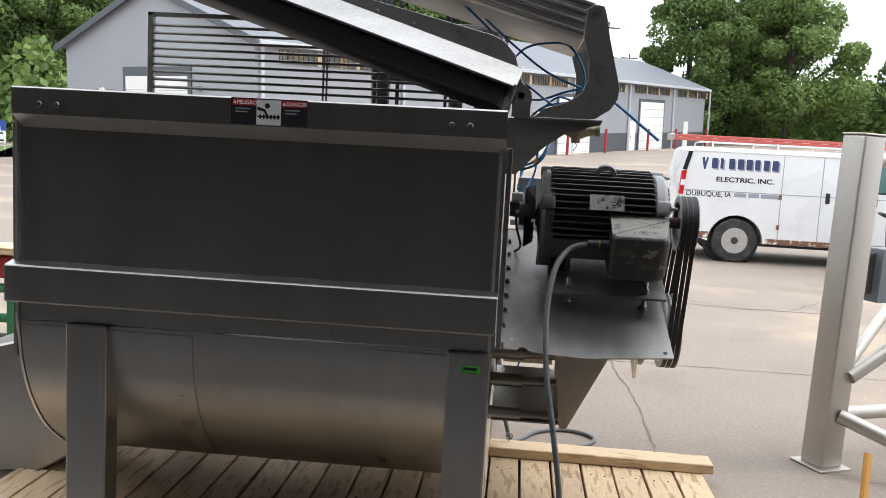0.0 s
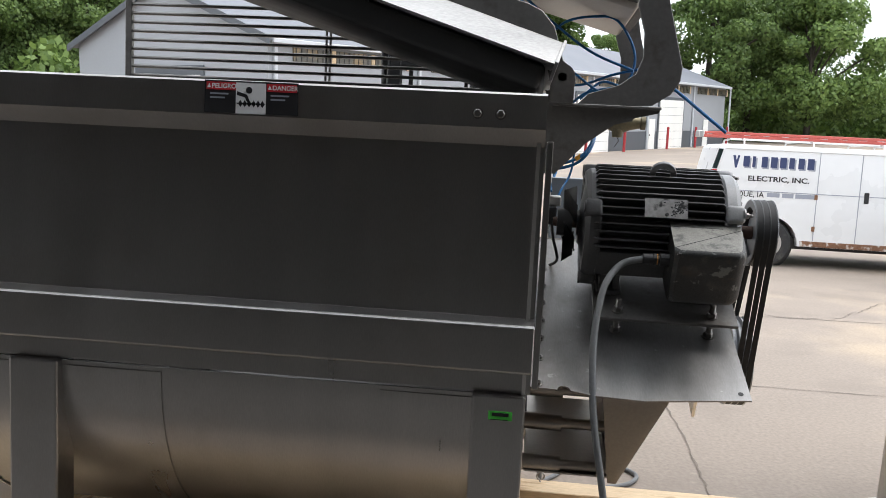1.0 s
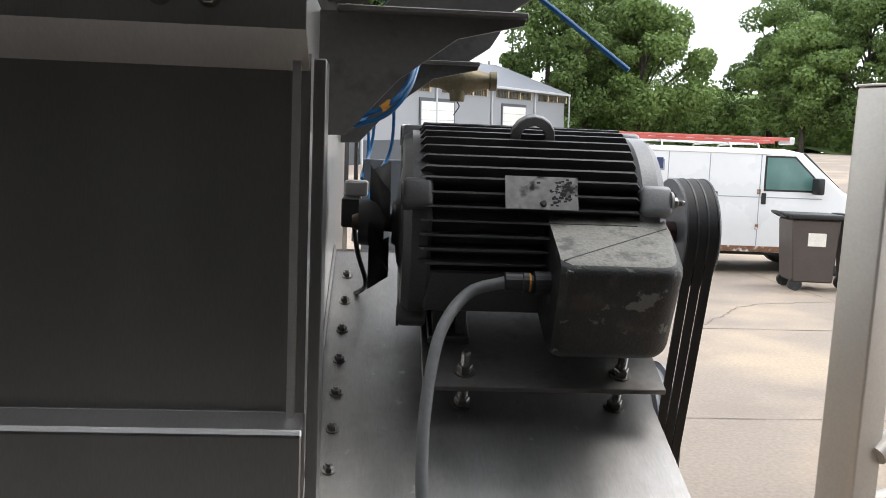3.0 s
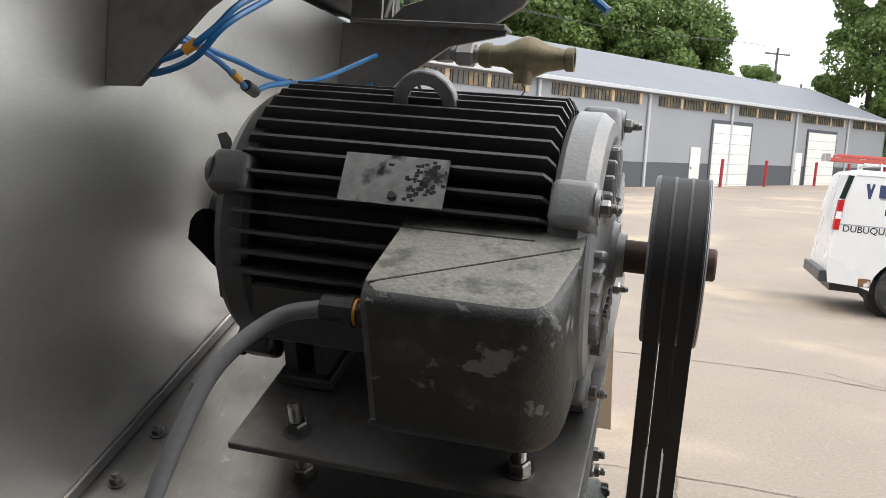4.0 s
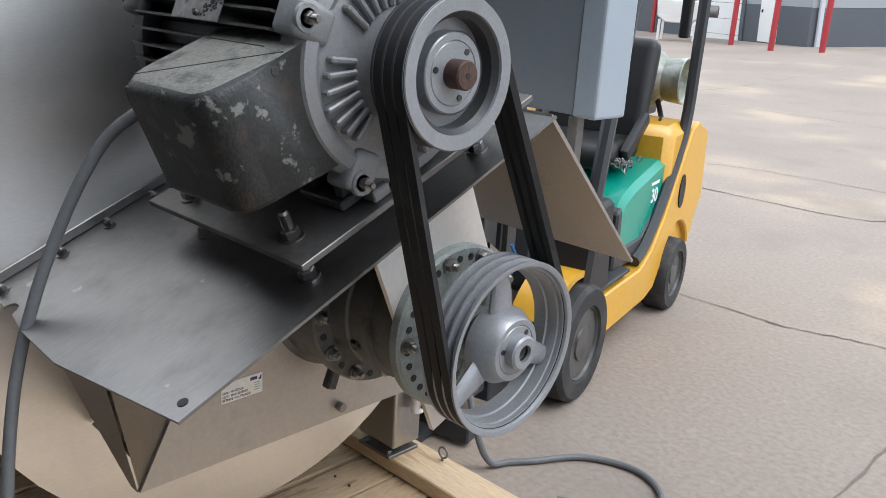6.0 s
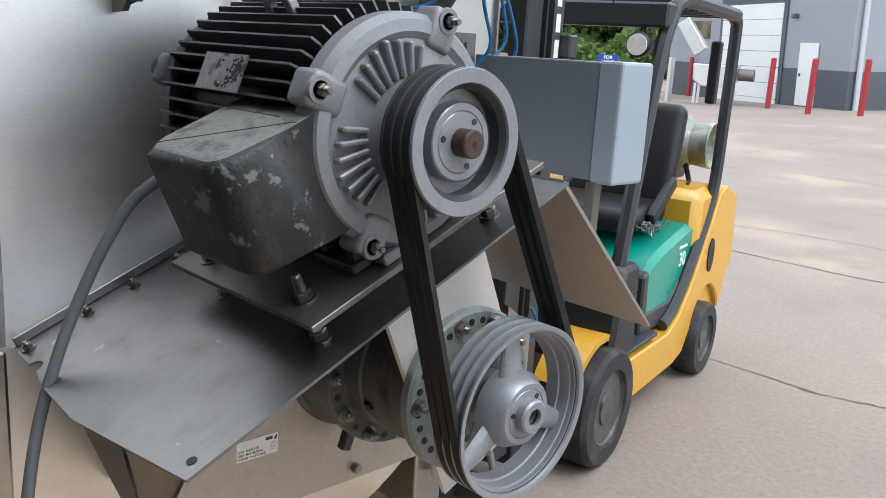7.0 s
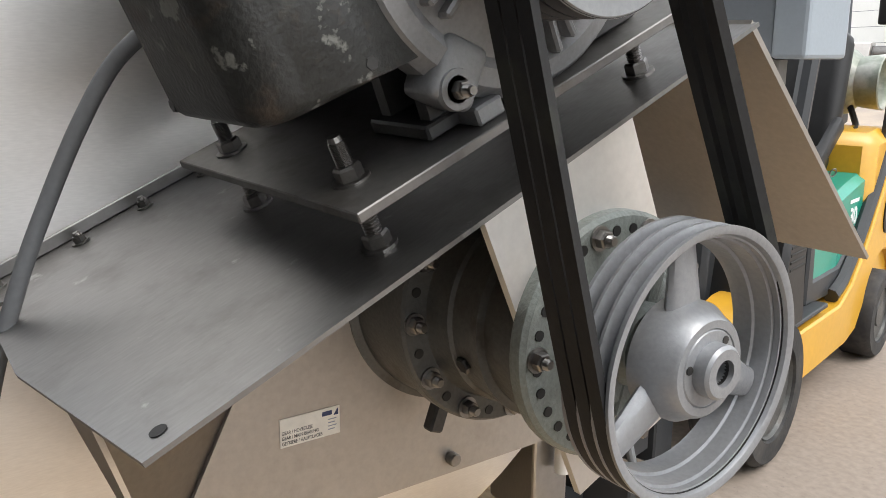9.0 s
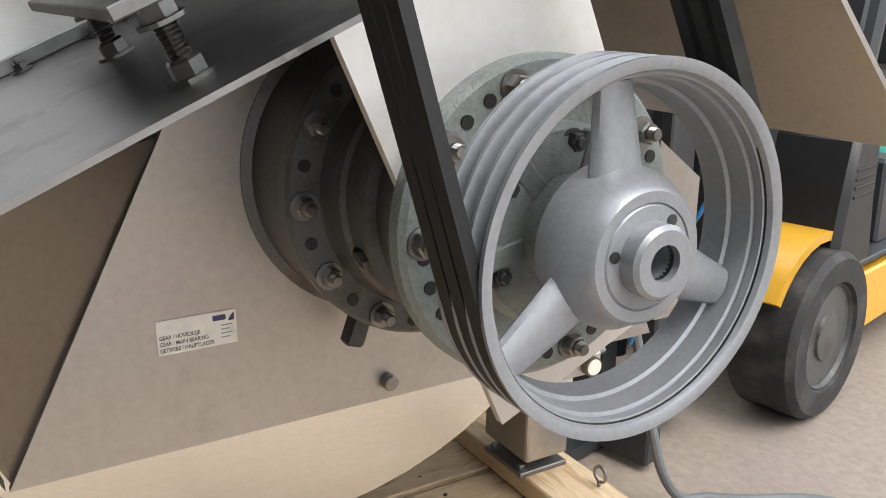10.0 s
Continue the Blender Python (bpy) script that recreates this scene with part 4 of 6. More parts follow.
for k in range(4):
    part("bar", put(box(-1.2, -0.01, 3.775, 3.79, 0.02 + k * 0.04, 0.035 + k * 0.04, 0.003, 1), BEAM), STEEL_DARK, beam)

grate = thing("safety_grate", "raised stainless safety grate with horizontal bars", "grate", (-0.75, 4.86, 1.89))
for x in (-1.735, 0.22):
    part("frame_bar", box(x - 0.02, x + 0.012, 4.84, 4.875, 1.89, 2.40, 0.003, 1), STEEL_DARK, grate)
part("frame_bar", box(-1.755, 0.232, 4.84, 4.875, 2.376, 2.402, 0.003, 1), STEEL_DARK, grate)
part("frame_bar", box(-1.755, 0.232, 4.84, 4.875, 1.892, 1.916, 0.003, 1), STEEL_DARK, grate)
for k in range(10):
    part("bar", cyl((-1.73, 4.858, 1.948 + k * 0.0425), (0.215, 4.858, 1.948 + k * 0.0425), 0.0085, 10), BOLT, grate, smooth=True)
for x in (-0.755, -0.735):
    part("upright", cyl((x, 4.872, 1.9), (x, 4.872, 2.39), 0.006, 8), BOLT, grate, smooth=True)

# ---- air hoses, valve, control box on the end wall ----
def hose(points, label, r=0.0052, material=None):
    o = part("air_hose", tube(points, r, 8, 7), material or HOSE, None, smooth=True)
    return tagged(o, label, "hose", "air hoses on the mixer")


hose([(0.325, 3.76, 1.69), (0.335, 3.725, 1.688), (0.37, 3.722, 1.682), (0.42, 3.722, 1.70), (0.455, 3.73, 1.73), (0.48, 3.80, 1.79), (0.47, 4.1, 1.86)], "blue air hose looped through a steel bracket")
hose([(0.33, 3.765, 1.672), (0.34, 3.73, 1.670), (0.37, 3.728, 1.666), (0.43, 3.728, 1.69), (0.47, 3.74, 1.74), (0.49, 3.84, 1.80)], "blue air hose looped through a steel bracket")
hose([(0.345, 3.74, 1.735), (0.345, 3.854, 1.73), (0.345, 3.931, 1.722), (0.345, 4.012, 1.716), (0.345, 4.1, 1.707), (0.35, 4.22, 1.703), (0.36, 4.46, 1.706), (0.38, 4.56, 1.74), (0.40, 4.62, 1.82)], "blue air hose along the end wall")
hose([(0.347, 3.74, 1.73), (0.345, 3.866, 1.722), (0.345, 3.93, 1.711), (0.345, 3.998, 1.691), (0.345, 4.06, 1.672), (0.35, 4.12, 1.69), (0.365, 4.3, 1.722), (0.41, 4.5, 1.80)], "blue air hose with a push fitting")
hose([(0.44, 4.62, 1.87), (0.45, 4.66, 1.72), (0.44, 4.70, 1.62), (0.40, 4.66, 1.54), (0.37, 4.62, 1.45)], "blue air hose hanging from the bracket")
hose([(0.38, 4.75, 1.86), (0.39, 4.80, 1.72), (0.38, 4.82, 1.63), (0.36, 4.74, 1.56), (0.36, 4.66, 1.54)], "blue air hose hanging behind the wall")
hose([(0.34, 4.78, 1.9), (0.37, 4.86, 1.70), (0.37, 4.88, 1.60), (0.36, 4.79, 1.54)], "blue air hose hanging behind the wall")
hose([(0.28, 4.1, 2.13), (0.36, 4.1, 2.21), (0.47, 4.1, 2.235), (0.56, 4.1, 2.22), (0.63, 4.1, 2.10), (0.60, 4.1, 1.99), (0.46, 4.1, 1.95), (0.38, 4.1, 1.88)], "blue air hose arching between the hinge arms")
hose([(0.30, 4.2, 2.02), (0.42, 4.15, 1.98), (0.55, 4.1, 2.02), (0.64, 4.05, 2.04)], "blue air hose between the hinge arms")
hose([(0.27, 4.0, 2.10), (0.38, 4.0, 2.03), (0.50, 4.0, 1.95), (0.60, 4.0, 1.93), (0.66, 4.0, 1.97)], "blue air hose between the hinge arms")
hose([(0.15, 4.15, 2.35), (0.30, 4.1, 2.22), (0.46, 4.05, 2.10), (0.62, 4.0, 2.03)], "blue air hose running down from the cylinder cover")
hose([(0.0, 3.95, 2.42), (0.12, 3.95, 2.33), (0.24, 3.95, 2.22)], "blue air hose running down from the cylinder cover")
hose([(0.44, 4.2, 1.93), (0.52, 4.2, 2.0), (0.60, 4.15, 1.98), (0.66, 4.1, 1.99)], "blue air hose between the hinge arms")
hose([(0.70, 4.06, 2.03), (0.80, 4.03, 1.955), (0.885, 4.0, 1.885), (0.965, 3.973, 1.82)], "stiff blue air hose end pointing down", 0.0065)
hose([(0.50, 4.90, 0.86), (0.50, 4.93, 0.80), (0.48, 4.90, 0.72), (0.44, 4.86, 0.6), (0.40, 4.83, 0.45)], "blue air hose behind the pulley")
for p, q in (((0.345, 3.985, 1.696), (0.345, 4.01, 1.687)), ((0.349, 4.20, 1.7035), (0.350, 4.23, 1.703)), ((0.418, 3.721, 1.698), (0.436, 3.725, 1.712))):
    o = part("hose_tape", cyl(p, q, 0.0075, 10), TAPE, None, smooth=True)
    tagged(o, "orange tape band on a blue hose", "tape")
for p, q in (((0.345, 4.035, 1.680), (0.345, 4.07, 1.672)), ((0.351, 4.245, 1.703), (0.352, 4.285, 1.703))):
    f = cyl(p, q, 0.011, 12)
    o = part("hose_fitting", f, PLASTIC, None, smooth=True)
    tagged(o, "small black push-in hose fitting", "fitting")
sw = thing("limit_switch", "small clear-topped limit switch on a dark block", "switch", (0.35, 4.1, 1.5))
part("body", box(0.33, 0.375, 4.06, 4.15, 1.44, 1.51, 0.004, 1), PLASTIC, sw)
part("cap", box(0.335, 0.39, 4.075, 4.14, 1.512, 1.55, 0.006, 2), ALU, sw)
hose([(0.36, 4.09, 1.44), (0.37, 4.08, 1.38), (0.39, 4.12, 1.30), (0.36, 4.2, 1.26)], "thin black sensor lead on the end wall", 0.006, PLASTIC)
slot = [(4.66, 1.50), (4.74, 1.50), (4.74, 1.655), (4.66, 1.655)]
part("slotted_bracket", prism(slot, 0.335, 0.345, "x"), STEEL_DARK, mixer)
part("slot", box(0.3452, 0.3462, 4.695, 4.705, 1.525, 1.63), SEAL, mixer)

valve = thing("brass_valve", "weathered brass ball valve on a steel pipe", "valve", (0.65, 4.95, 1.88))
part("body", lathe([(0.535, 0.028), (0.55, 0.034), (0.565, 0.034), (0.568, 0.028), (0.60, 0.030), (0.635, 0.046), (0.66, 0.056), (0.685, 0.052), (0.72, 0.036), (0.765, 0.026), (0.77, 0.032), (0.79, 0.032), (0.79, 0.022), (0.76, 0.02)], "x", 32, None, (0, 4.966, 1.873)), BRASS, valve, smooth=True)
part("pipe", cyl((0.34, 4.966, 1.873), (0.545, 4.966, 1.873), 0.022, 16), STEEL_DARK, valve, smooth=True)
part("coupling", lathe([(0.47, 0.030), (0.475, 0.036), (0.515, 0.036), (0.52, 0.030)], "x", 6, None, (0, 4.966, 1.873)), STEEL_DARK, valve, "hexagon pipe coupling")
part("tee", cyl((0.435, 4.966, 1.85), (0.435, 4.966, 1.925), 0.028, 16, None, None, 0.003), BOLT, valve, smooth=True)
part("tee_cap", cyl((0.435, 4.966, 1.925), (0.435, 4.966, 1.96), 0.022, 16, None, None, 0.003), LABELWHITE, valve, "pale plastic cap", smooth=True)
part("bonnet", cyl((0.66, 4.95, 1.84), (0.66, 4.95, 1.80), 0.028, 16, None, 0.024), BRASS, valve, smooth=True)
part("wire", tube([(0.66, 4.95, 1.80), (0.668, 4.95, 1.785), (0.66, 4.95, 1.77), (0.65, 4.95, 1.755)], 0.002, 6), BLACK_BOLT, valve)

cb = thing("control_box", "grey steel electrical enclosure with a lighter door", "electrical box", (0.64, 4.78, 1.3))
part("case", box(0.36, 0.795, 4.728, 4.85, 1.304, 1.6, 0.004, 2), BOXGREY, cb)
part("door", box(0.797, 0.868, 4.722, 4.855, 1.30, 1.604, 0.008, 2), BOXLIGHT, cb, "pale blue-grey enclosure door")
for x in (0.50, 0.79):
    part("strut", box(x - 0.015, x + 0.015, 4.74, 4.77, 0.99, 1.30, 0.002, 1), STEEL_DARK, cb)
part("bracket", box(0.33, 0.44, 4.75, 4.81, 1.34, 1.37, 0.002, 1), STEEL_DARK, cb)
part("tube_frame", prism([(4.674, 0.93), (4.775, 0.855), (4.775, 0.60), (4.69, 0.60)], 0.34, 0.606, "x"), STEEL_WARM, mixer, "stainless rear cheek plate")

frl = thing("air_regulator", "small air filter regulator with a brass gauge", "regulator", (0.33, 4.74, 0.3))
part("head", box(0.30, 0.36, 4.69, 4.79, 0.38, 0.43, 0.006, 2), ALU, frl)
part("bowl", cyl((0.33, 4.71, 0.38), (0.33, 4.71, 0.295), 0.022, 16, None, 0.02), WHITE, frl, smooth=True)
part("window", box(0.352, 0.3535, 4.703, 4.717, 0.315, 0.36), INKBLACK, frl)
g = part("gauge", cyl((0.36, 4.755, 0.405), (0.378, 4.755, 0.405), 0.022, 24), BRASS, frl, "round brass gauge", smooth=True)
part("dial", cyl((0.378, 4.755, 0.405), (0.3795, 4.755, 0.405), 0.018, 24), LABELWHITE, g)
part("pipe", cyl((0.33, 4.60, 0.415), (0.33, 4.82, 0.415), 0.009, 10), BOLT, frl)
cond = part("grey_conduit", tube([(0.33, 4.88, 0.62), (0.285, 4.945, 0.46), (0.30, 4.96, 0.36), (0.36, 4.95, 0.22), (0.395, 4.965, 0.1), (0.405, 5.02, 0.022), (0.43, 5.09, 0.013), (0.48, 5.16, 0.013), (0.57, 5.31, 0.013), (0.71, 5.385, 0.013), (0.83, 5.37, 0.013), (0.92, 5.27, 0.013), (0.86, 5.13, 0.013), (0.68, 5.03, 0.013)], 0.012, 10, 8), CABLE, None, smooth=True)
tagged(cond, "grey flexible conduit trailing onto the concrete", "cable")

# ---- timber deck ----
deck = thing("timber_deck", "pale pine plank deck on stringers, new and knotty", "pallet", (-0.3, 4, 0))
for y in (3.32, 3.95, 4.76):
    part("stringer", box(-1.98, 1.44, y - 0.04, y + 0.04, 0.002, 0.036, 0.004, 1), WOODX, deck)
rng = random.Random(3)
for k in range(21):
    x = -1.99 + k * 0.164
    e = rng.uniform(-0.02, 0.02)
    part("plank", box(x, x + 0.153 + rng.uniform(-0.004, 0.003), 3.22 + e, 4.86 + e, 0.037, 0.07 + rng.uniform(-0.003, 0.002), 0.003, 1), WOOD, deck)
    for yy in (3.32, 3.95, 4.5):
        for xx in (0.04, 0.11):
            part("nail", lathe([(0.0665, 0.004), (0.0725, 0.004)], "z", 6, None, (x + xx, yy + rng.uniform(-0.01, 0.01), 0)), BLACK_BOLT, deck)
for x0, x1, y0, y1 in ((-2.02, -1.02, 4.65, 4.80), (0.0, 1.50, 4.65, 4.80), (-2.02, -0.98, 3.35, 3.49), (-0.05, 0.62, 3.35, 3.49)):
    o = part("skid_beam", box(x0, x1, y0, y1, 0.073, 0.125, 0.004, 1), WOODX, None)
    tagged(o, "pale pine beam lying on the deck under the feet", "beam", "beams under the feet")
ring = part("eye_screw", tube([(0.40 + 0.018 * math.cos(a), 4.77, 0.155 + 0.018 * math.sin(a)) for a in np.linspace(-1.4, 4.4, 14)] + [(0.40, 4.77, 0.125)], 0.004, 8, 2), BOLT, None, smooth=True)
tagged(ring, "small steel eye screw in the beam", "eye screw")

# ---- stainless stand beside the machine ----
ST = Matrix.Translation((2.235, 5.17, 0)) @ Matrix.Rotation(radians(1.4), 4, "Y") @ Matrix.Rotation(radians(27), 4, "Z")
stand2 = thing("stainless_stand", "satin stainless steel stand with square post and round braces", "stand")
part("post", box(-0.08, 0.08, -0.08, 0.08, 0.01, 1.93, 0.012, 3), BLASTED, stand2, smooth=True)
part("cap", box(-0.083, 0.083, -0.083, 0.083, 1.932, 1.942, 0.003, 1), BLASTED, stand2)
part("base_plate", box(-0.12, 0.12, -0.12, 0.12, 0.0, 0.012, 0.002, 1), BLASTED, stand2)
part("top_rail", cyl((0.07, -0.03, 1.80), (1.6, -0.03, 1.80), 0.042, 20), BLASTED, stand2, smooth=True)
part("brace", cyl((0.05, -0.075, 0.55), (1.1, -0.2, 1.25), 0.042, 20), BLASTED, stand2, smooth=True)
part("brace", cyl((0.07, 0.0, 0.56), (1.2, 0.5, 1.15), 0.036, 20), BLASTED, stand2, smooth=True)
part("low_brace", cyl((0.02, -0.07, 0.32), (0.6, -0.9, 0.03), 0.042, 20), BLASTED, stand2, smooth=True)
part("low_rail", cyl((0.07, 0.02, 0.30), (1.6, 0.02, 0.30), 0.042, 20), BLASTED, stand2, smooth=True)
part("post", box(1.6, 1.76, -0.08, 0.08, 0.01, 1.93, 0.012, 3), BLASTED, stand2, smooth=True)
jb = part("junction_box", box(0.27, 0.45, 0.0, 0.14, 0.97, 1.29, 0.006, 2), BOXGREY, stand2, "small grey junction box")
part("latch", cyl((0.37, 0.0, 1.13), (0.37, -0.025, 1.13), 0.012, 12), BOLT, jb)
part("bracket", box(0.07, 0.272, 0.05, 0.12, 1.02, 1.26, 0.002, 1), STEEL_DARK, stand2)
stand2.matrix_basis = ST
strap = part("ratchet_strap", tube([(2.05, 4.1, 0.012), (2.12, 4.25, 0.1), (2.2, 4.45, 0.32)], 0.02, 8, 5), TAPE, None, smooth=True)
tagged(strap, "yellow strap slung beside the stand", "strap")

# joints and cracks in the concrete
def crack(points, w, name="crack", wob=0.012, seed=1):
    r = random.Random(seed)
    pts = spline([(x, y, 0) for x, y in points], 14)
    b = bmesh.new()
    prev = None
    for i, p in enumerate(pts):
        d = (pts[min(i + 1, len(pts) - 1)] - pts[max(i - 1, 0)]).normalized()
        n = Vector((-d.y, d.x, 0))
        c = p + n * r.uniform(-wob, wob)
        h = w * r.uniform(0.4, 1.2)
        row = [b.verts.new((q.x, q.y, rise(q.x, q.y) + 0.004)) for q in (c - n * h, c + n * h)]
        if prev:
            b.faces.new((prev[0], prev[1], row[1], row[0]))
        prev = row
    part(name, b, JOINT, ground)


crack([(-9, 10.0), (-4, 10.0), (-1.55, 10.05), (-0.25, 10.12), (0.2, 10.5), (1.43, 10.67), (2.25, 10.7), (3.0, 10.5), (4.0, 10.55), (9, 10.6), (16, 10.6)], 0.010, "joint", 0.012, 2)
crack([(-2.2, 11.2), (-1.5, 11.42), (-0.4, 11.5), (0.3, 11.3)], 0.006, "crack", 0.03, 3)
crack([(2.5, 10.95), (2.75, 10.75), (3.05, 10.56), (3.5, 10.6)], 0.007, "crack", 0.03, 12)
crack([(-6, 7.2), (-0.17, 7.26), (0.4, 7.25), (0.8, 7.37), (1.24, 7.4), (4, 7.4), (12, 7.4)], 0.006, "joint", 0.008, 4)
crack([(1.27, 4.9), (1.28, 5.3), (1.29, 6.36), (1.23, 7.4), (1.25, 10.6), (1.3, 16.5), (1.4, 30)], 0.006, "joint", 0.008, 5)
crack([(-20, 16.4), (-4.8, 16.49), (-1.4, 16.47), (8, 16.5), (20, 16.5)], 0.014, "joint", 0.015, 6)
crack([(3.66, 10.6), (4.2, 11.3), (4.86, 12.1), (6.2, 12.6)], 0.008, "crack", 0.03, 7)
crack([(-6.0, 5.0), (-5.9, 10), (-5.8, 25)], 0.008, "joint", 0.01, 8)
crack([(-16, 23), (-6, 23), (8, 23), (22, 23)], 0.016, "joint", 0.02, 9)
crack([(6.2, 5.0), (6.2, 12), (6.3, 30)], 0.008, "joint", 0.01, 10)


# ---- fork truck parked behind the mixer, local frame: x across, y to its rear ----
def fork_truck():
    t = thing("fork_truck", "yellow and green fork truck with black overhead guard and gas cylinder", "forklift")

    def wheel(cx, cy, r, w):
        tyre = part("tyre", lathe([(cx - w, r * 0.60), (cx - w, r * 0.93), (cx - w + 0.02, r), (cx - 0.02, r), (cx, r * 0.93), (cx, r * 0.66), (cx - 0.02, r * 0.62)], "x", 40, None, (0, cy, r), False), RUBBER, t, "dusty solid rubber tyre", smooth=True)
        rim = part("rim", lathe([(cx - 0.02, r * 0.66), (cx - 0.008, r * 0.62), (cx - 0.045, r * 0.55), (cx - 0.055, r * 0.34), (cx - 0.012, r * 0.28), (cx - 0.008, 0.0)], "x", 32, None, (0, cy, r)), GEAR_DARK, tyre, "dusty steel wheel rim", smooth=True)
        for k in range(7):
            a = 2 * math.pi * k / 7
            part("wheel_nut", put(hexnut(0.012, 0.014), Matrix.Translation((cx - 0.052, cy + r * 0.42 * math.cos(a), r + r * 0.42 * math.sin(a))) @ AXES["x"]), BOLT, rim)
        return tyre

    wheel(0.07, 0.0, 0.245, 0.2)
    wheel(-0.92, 0.0, 0.245, 0.2)
    wheel(0.045, 1.34, 0.195, 0.15)
    wheel(-0.90, 1.34, 0.195, 0.15)
    # yellow side frames with fender arch
    for x0, x1 in ((-0.16, 0.015), (-1.13, -0.96)):
        arch = [(0.30 * math.cos(a), 0.245 + 0.295 * math.sin(a)) for a in np.linspace(radians(150), radians(-12), 16)]
        inner = [(0.27 * math.cos(a), 0.245 + 0.268 * math.sin(a)) for a in np.linspace(radians(-12), radians(150), 16)]
        part("fender", prism(arch + inner, x0, x1, "x"), YELLOW, t, "yellow wheel fender", smooth=True)
        side = [(0.30, 0.14), (0.30, 0.34), (0.84, 0.34), (0.98, 0.40), (1.14, 0.55), (1.30, 0.76), (1.44, 0.96), (1.54, 0.99), (1.75, 0.92), (1.80, 0.55), (1.72, 0.46)]
        side += [(1.40 + 0.25 * math.cos(a), 0.2 + 0.27 * math.sin(a)) for a in np.linspace(radians(20), radians(165), 12)]
        side += [(1.08, 0.18), (0.95, 0.15)]
        s = part("side_frame", prism(side, x0 + 0.01, x1 - 0.012, "x", 0.008), YELLOW, t, "yellow chassis side", smooth=True)
        if x1 > 0:
            hole = [(1.37 + 0.05 * math.cos(a), 0.64 + 0.09 * math.sin(a)) for a in np.linspace(0, 2 * math.pi, 17)[:-1]]
            part("vent_opening", prism(hole, x1 - 0.013, x1 - 0.006, "x"), SEAL, s)
    part("step", box(-0.2, 0.0, 0.26, 0.68, 0.365, 0.385, 0.004, 1), FRAMEBLACK, t, "black tread plate step")
    part("floor", box(-0.96, -0.16, 0.05, 0.7, 0.38, 0.42), FRAMEBLACK, t)
    cw = prism([(1.2, 0.30), (1.2, 0.98), (1.5, 1.0), (1.80, 0.92), (1.88, 0.7), (1.84, 0.35), (1.7, 0.25)], -1.1, -0.03, "x", 0.05)
    part("counterweight", cw, YELLOW, t, "yellow cast counterweight", smooth=True)
    hood = prism([(0.62, 0.44), (0.60, 0.60), (0.66, 0.70), (0.80, 0.745), (1.10, 0.80), (1.34, 0.84), (1.44, 0.83), (1.44, 0.44)], -1.0, -0.06, "x", 0.03)
    h = part("engine_hood", hood, GREEN, t, "teal green engine hood", smooth=True)
    text("30", 0.10, INKWHITE, h, Matrix.Translation((-0.0585, 1.05, 0.62)) @ EAST, "numeral", 0.001, "LEFT", 0.0015)
    part("text_bar", box(-0.0595, -0.058, 1.04, 1.16, 0.71, 0.725), INKWHITE, h)
    part("skirt", prism([(0.57, 0.38), (0.565, 0.66), (0.62, 0.68), (0.64, 0.47), (0.95, 0.47), (1.16, 0.60), (1.18, 0.42), (0.95, 0.36)], -0.98, -0.05, "x", 0.01), FRAMEBLACK, t)
    part("cowl", prism([(-0.02, 0.42), (0.02, 0.92), (0.12, 0.98), (0.2, 0.9), (0.22, 0.6), (0.16, 0.42)], -0.9, -0.2, "x", 0.02), FRAMEBLACK, t, smooth=True)
    boot = part("step_boot", prism([(0.02, 0.40), (0.06, 0.62), (0.10, 0.80), (0.26, 0.80), (0.27, 0.60), (0.30, 0.40)], -0.22, 0.035, "x", 0.02), PLASTIC, t, "ribbed black pillar boot", smooth=True)
    for k in range(4):
        part("louvre", box(0.034, 0.038, 0.10, 0.24, 0.62 + k * 0.025, 0.63 + k * 0.025, 0.0015, 1), SEAL, boot)
    # seat
    seat = part("seat", box(-0.82, -0.20, 0.70, 1.22, 0.80, 0.92, 0.05, 3), PLASTIC, t, "black vinyl seat", smooth=True)
    back = put(box(-0.82, -0.20, -0.06, 0.07, 0.0, 0.55, 0.055, 3), pose(0, 1.24, 0.86, -12, 0, 0))
    part("backrest", back, PLASTIC, seat, smooth=True)
    part("armrest", put(box(-0.20, -0.15, -0.2, 0.12, -0.02, 0.05, 0.02, 2), pose(0, 1.08, 0.95, 32, 0, 0)), PLASTIC, seat, smooth=True)
    chain = bmesh.new()
    rr = random.Random(8)
    for k in range(46):
        m = Matrix.Translation((rr.gauss(-0.2, 0.035), rr.gauss(0.90, 0.06), 0.80 + rr.uniform(0, 0.05))) @ Euler((rr.uniform(0, 3), rr.uniform(0, 3), rr.uniform(0, 3))).to_matrix().to_4x4()
        ringb = tube([(0.018 * math.cos(a), 0.011 * math.sin(a), 0) for a in np.linspace(0, 2 * math.pi, 9)], 0.0035, 5, 1)
        join(chain, put(ringb, m))
    tagged(part("chain_heap", chain, BOLT, t, "", smooth=True), "heap of steel chain on the hood", kind="stuff")
    part("steering_column", cyl((-0.56, 0.18, 0.9), (-0.56, 0.42, 1.08), 0.03, 12), PLASTIC, t, smooth=True)
    part("steering_wheel", put(tube([(0.17 * math.cos(a), 0.17 * math.sin(a), 0) for a in np.linspace(0, 2 * math.pi, 25)], 0.014, 8, 1), pose(-0.56, 0.44, 1.10, 35, 0, 0)), PLASTIC, t, smooth=True)
    part("lever", tube([(-0.2, 0.2, 0.85), (-0.2, 0.26, 1.0), (-0.2, 0.30, 1.08)], 0.012, 8, 4), PLASTIC, t, smooth=True)
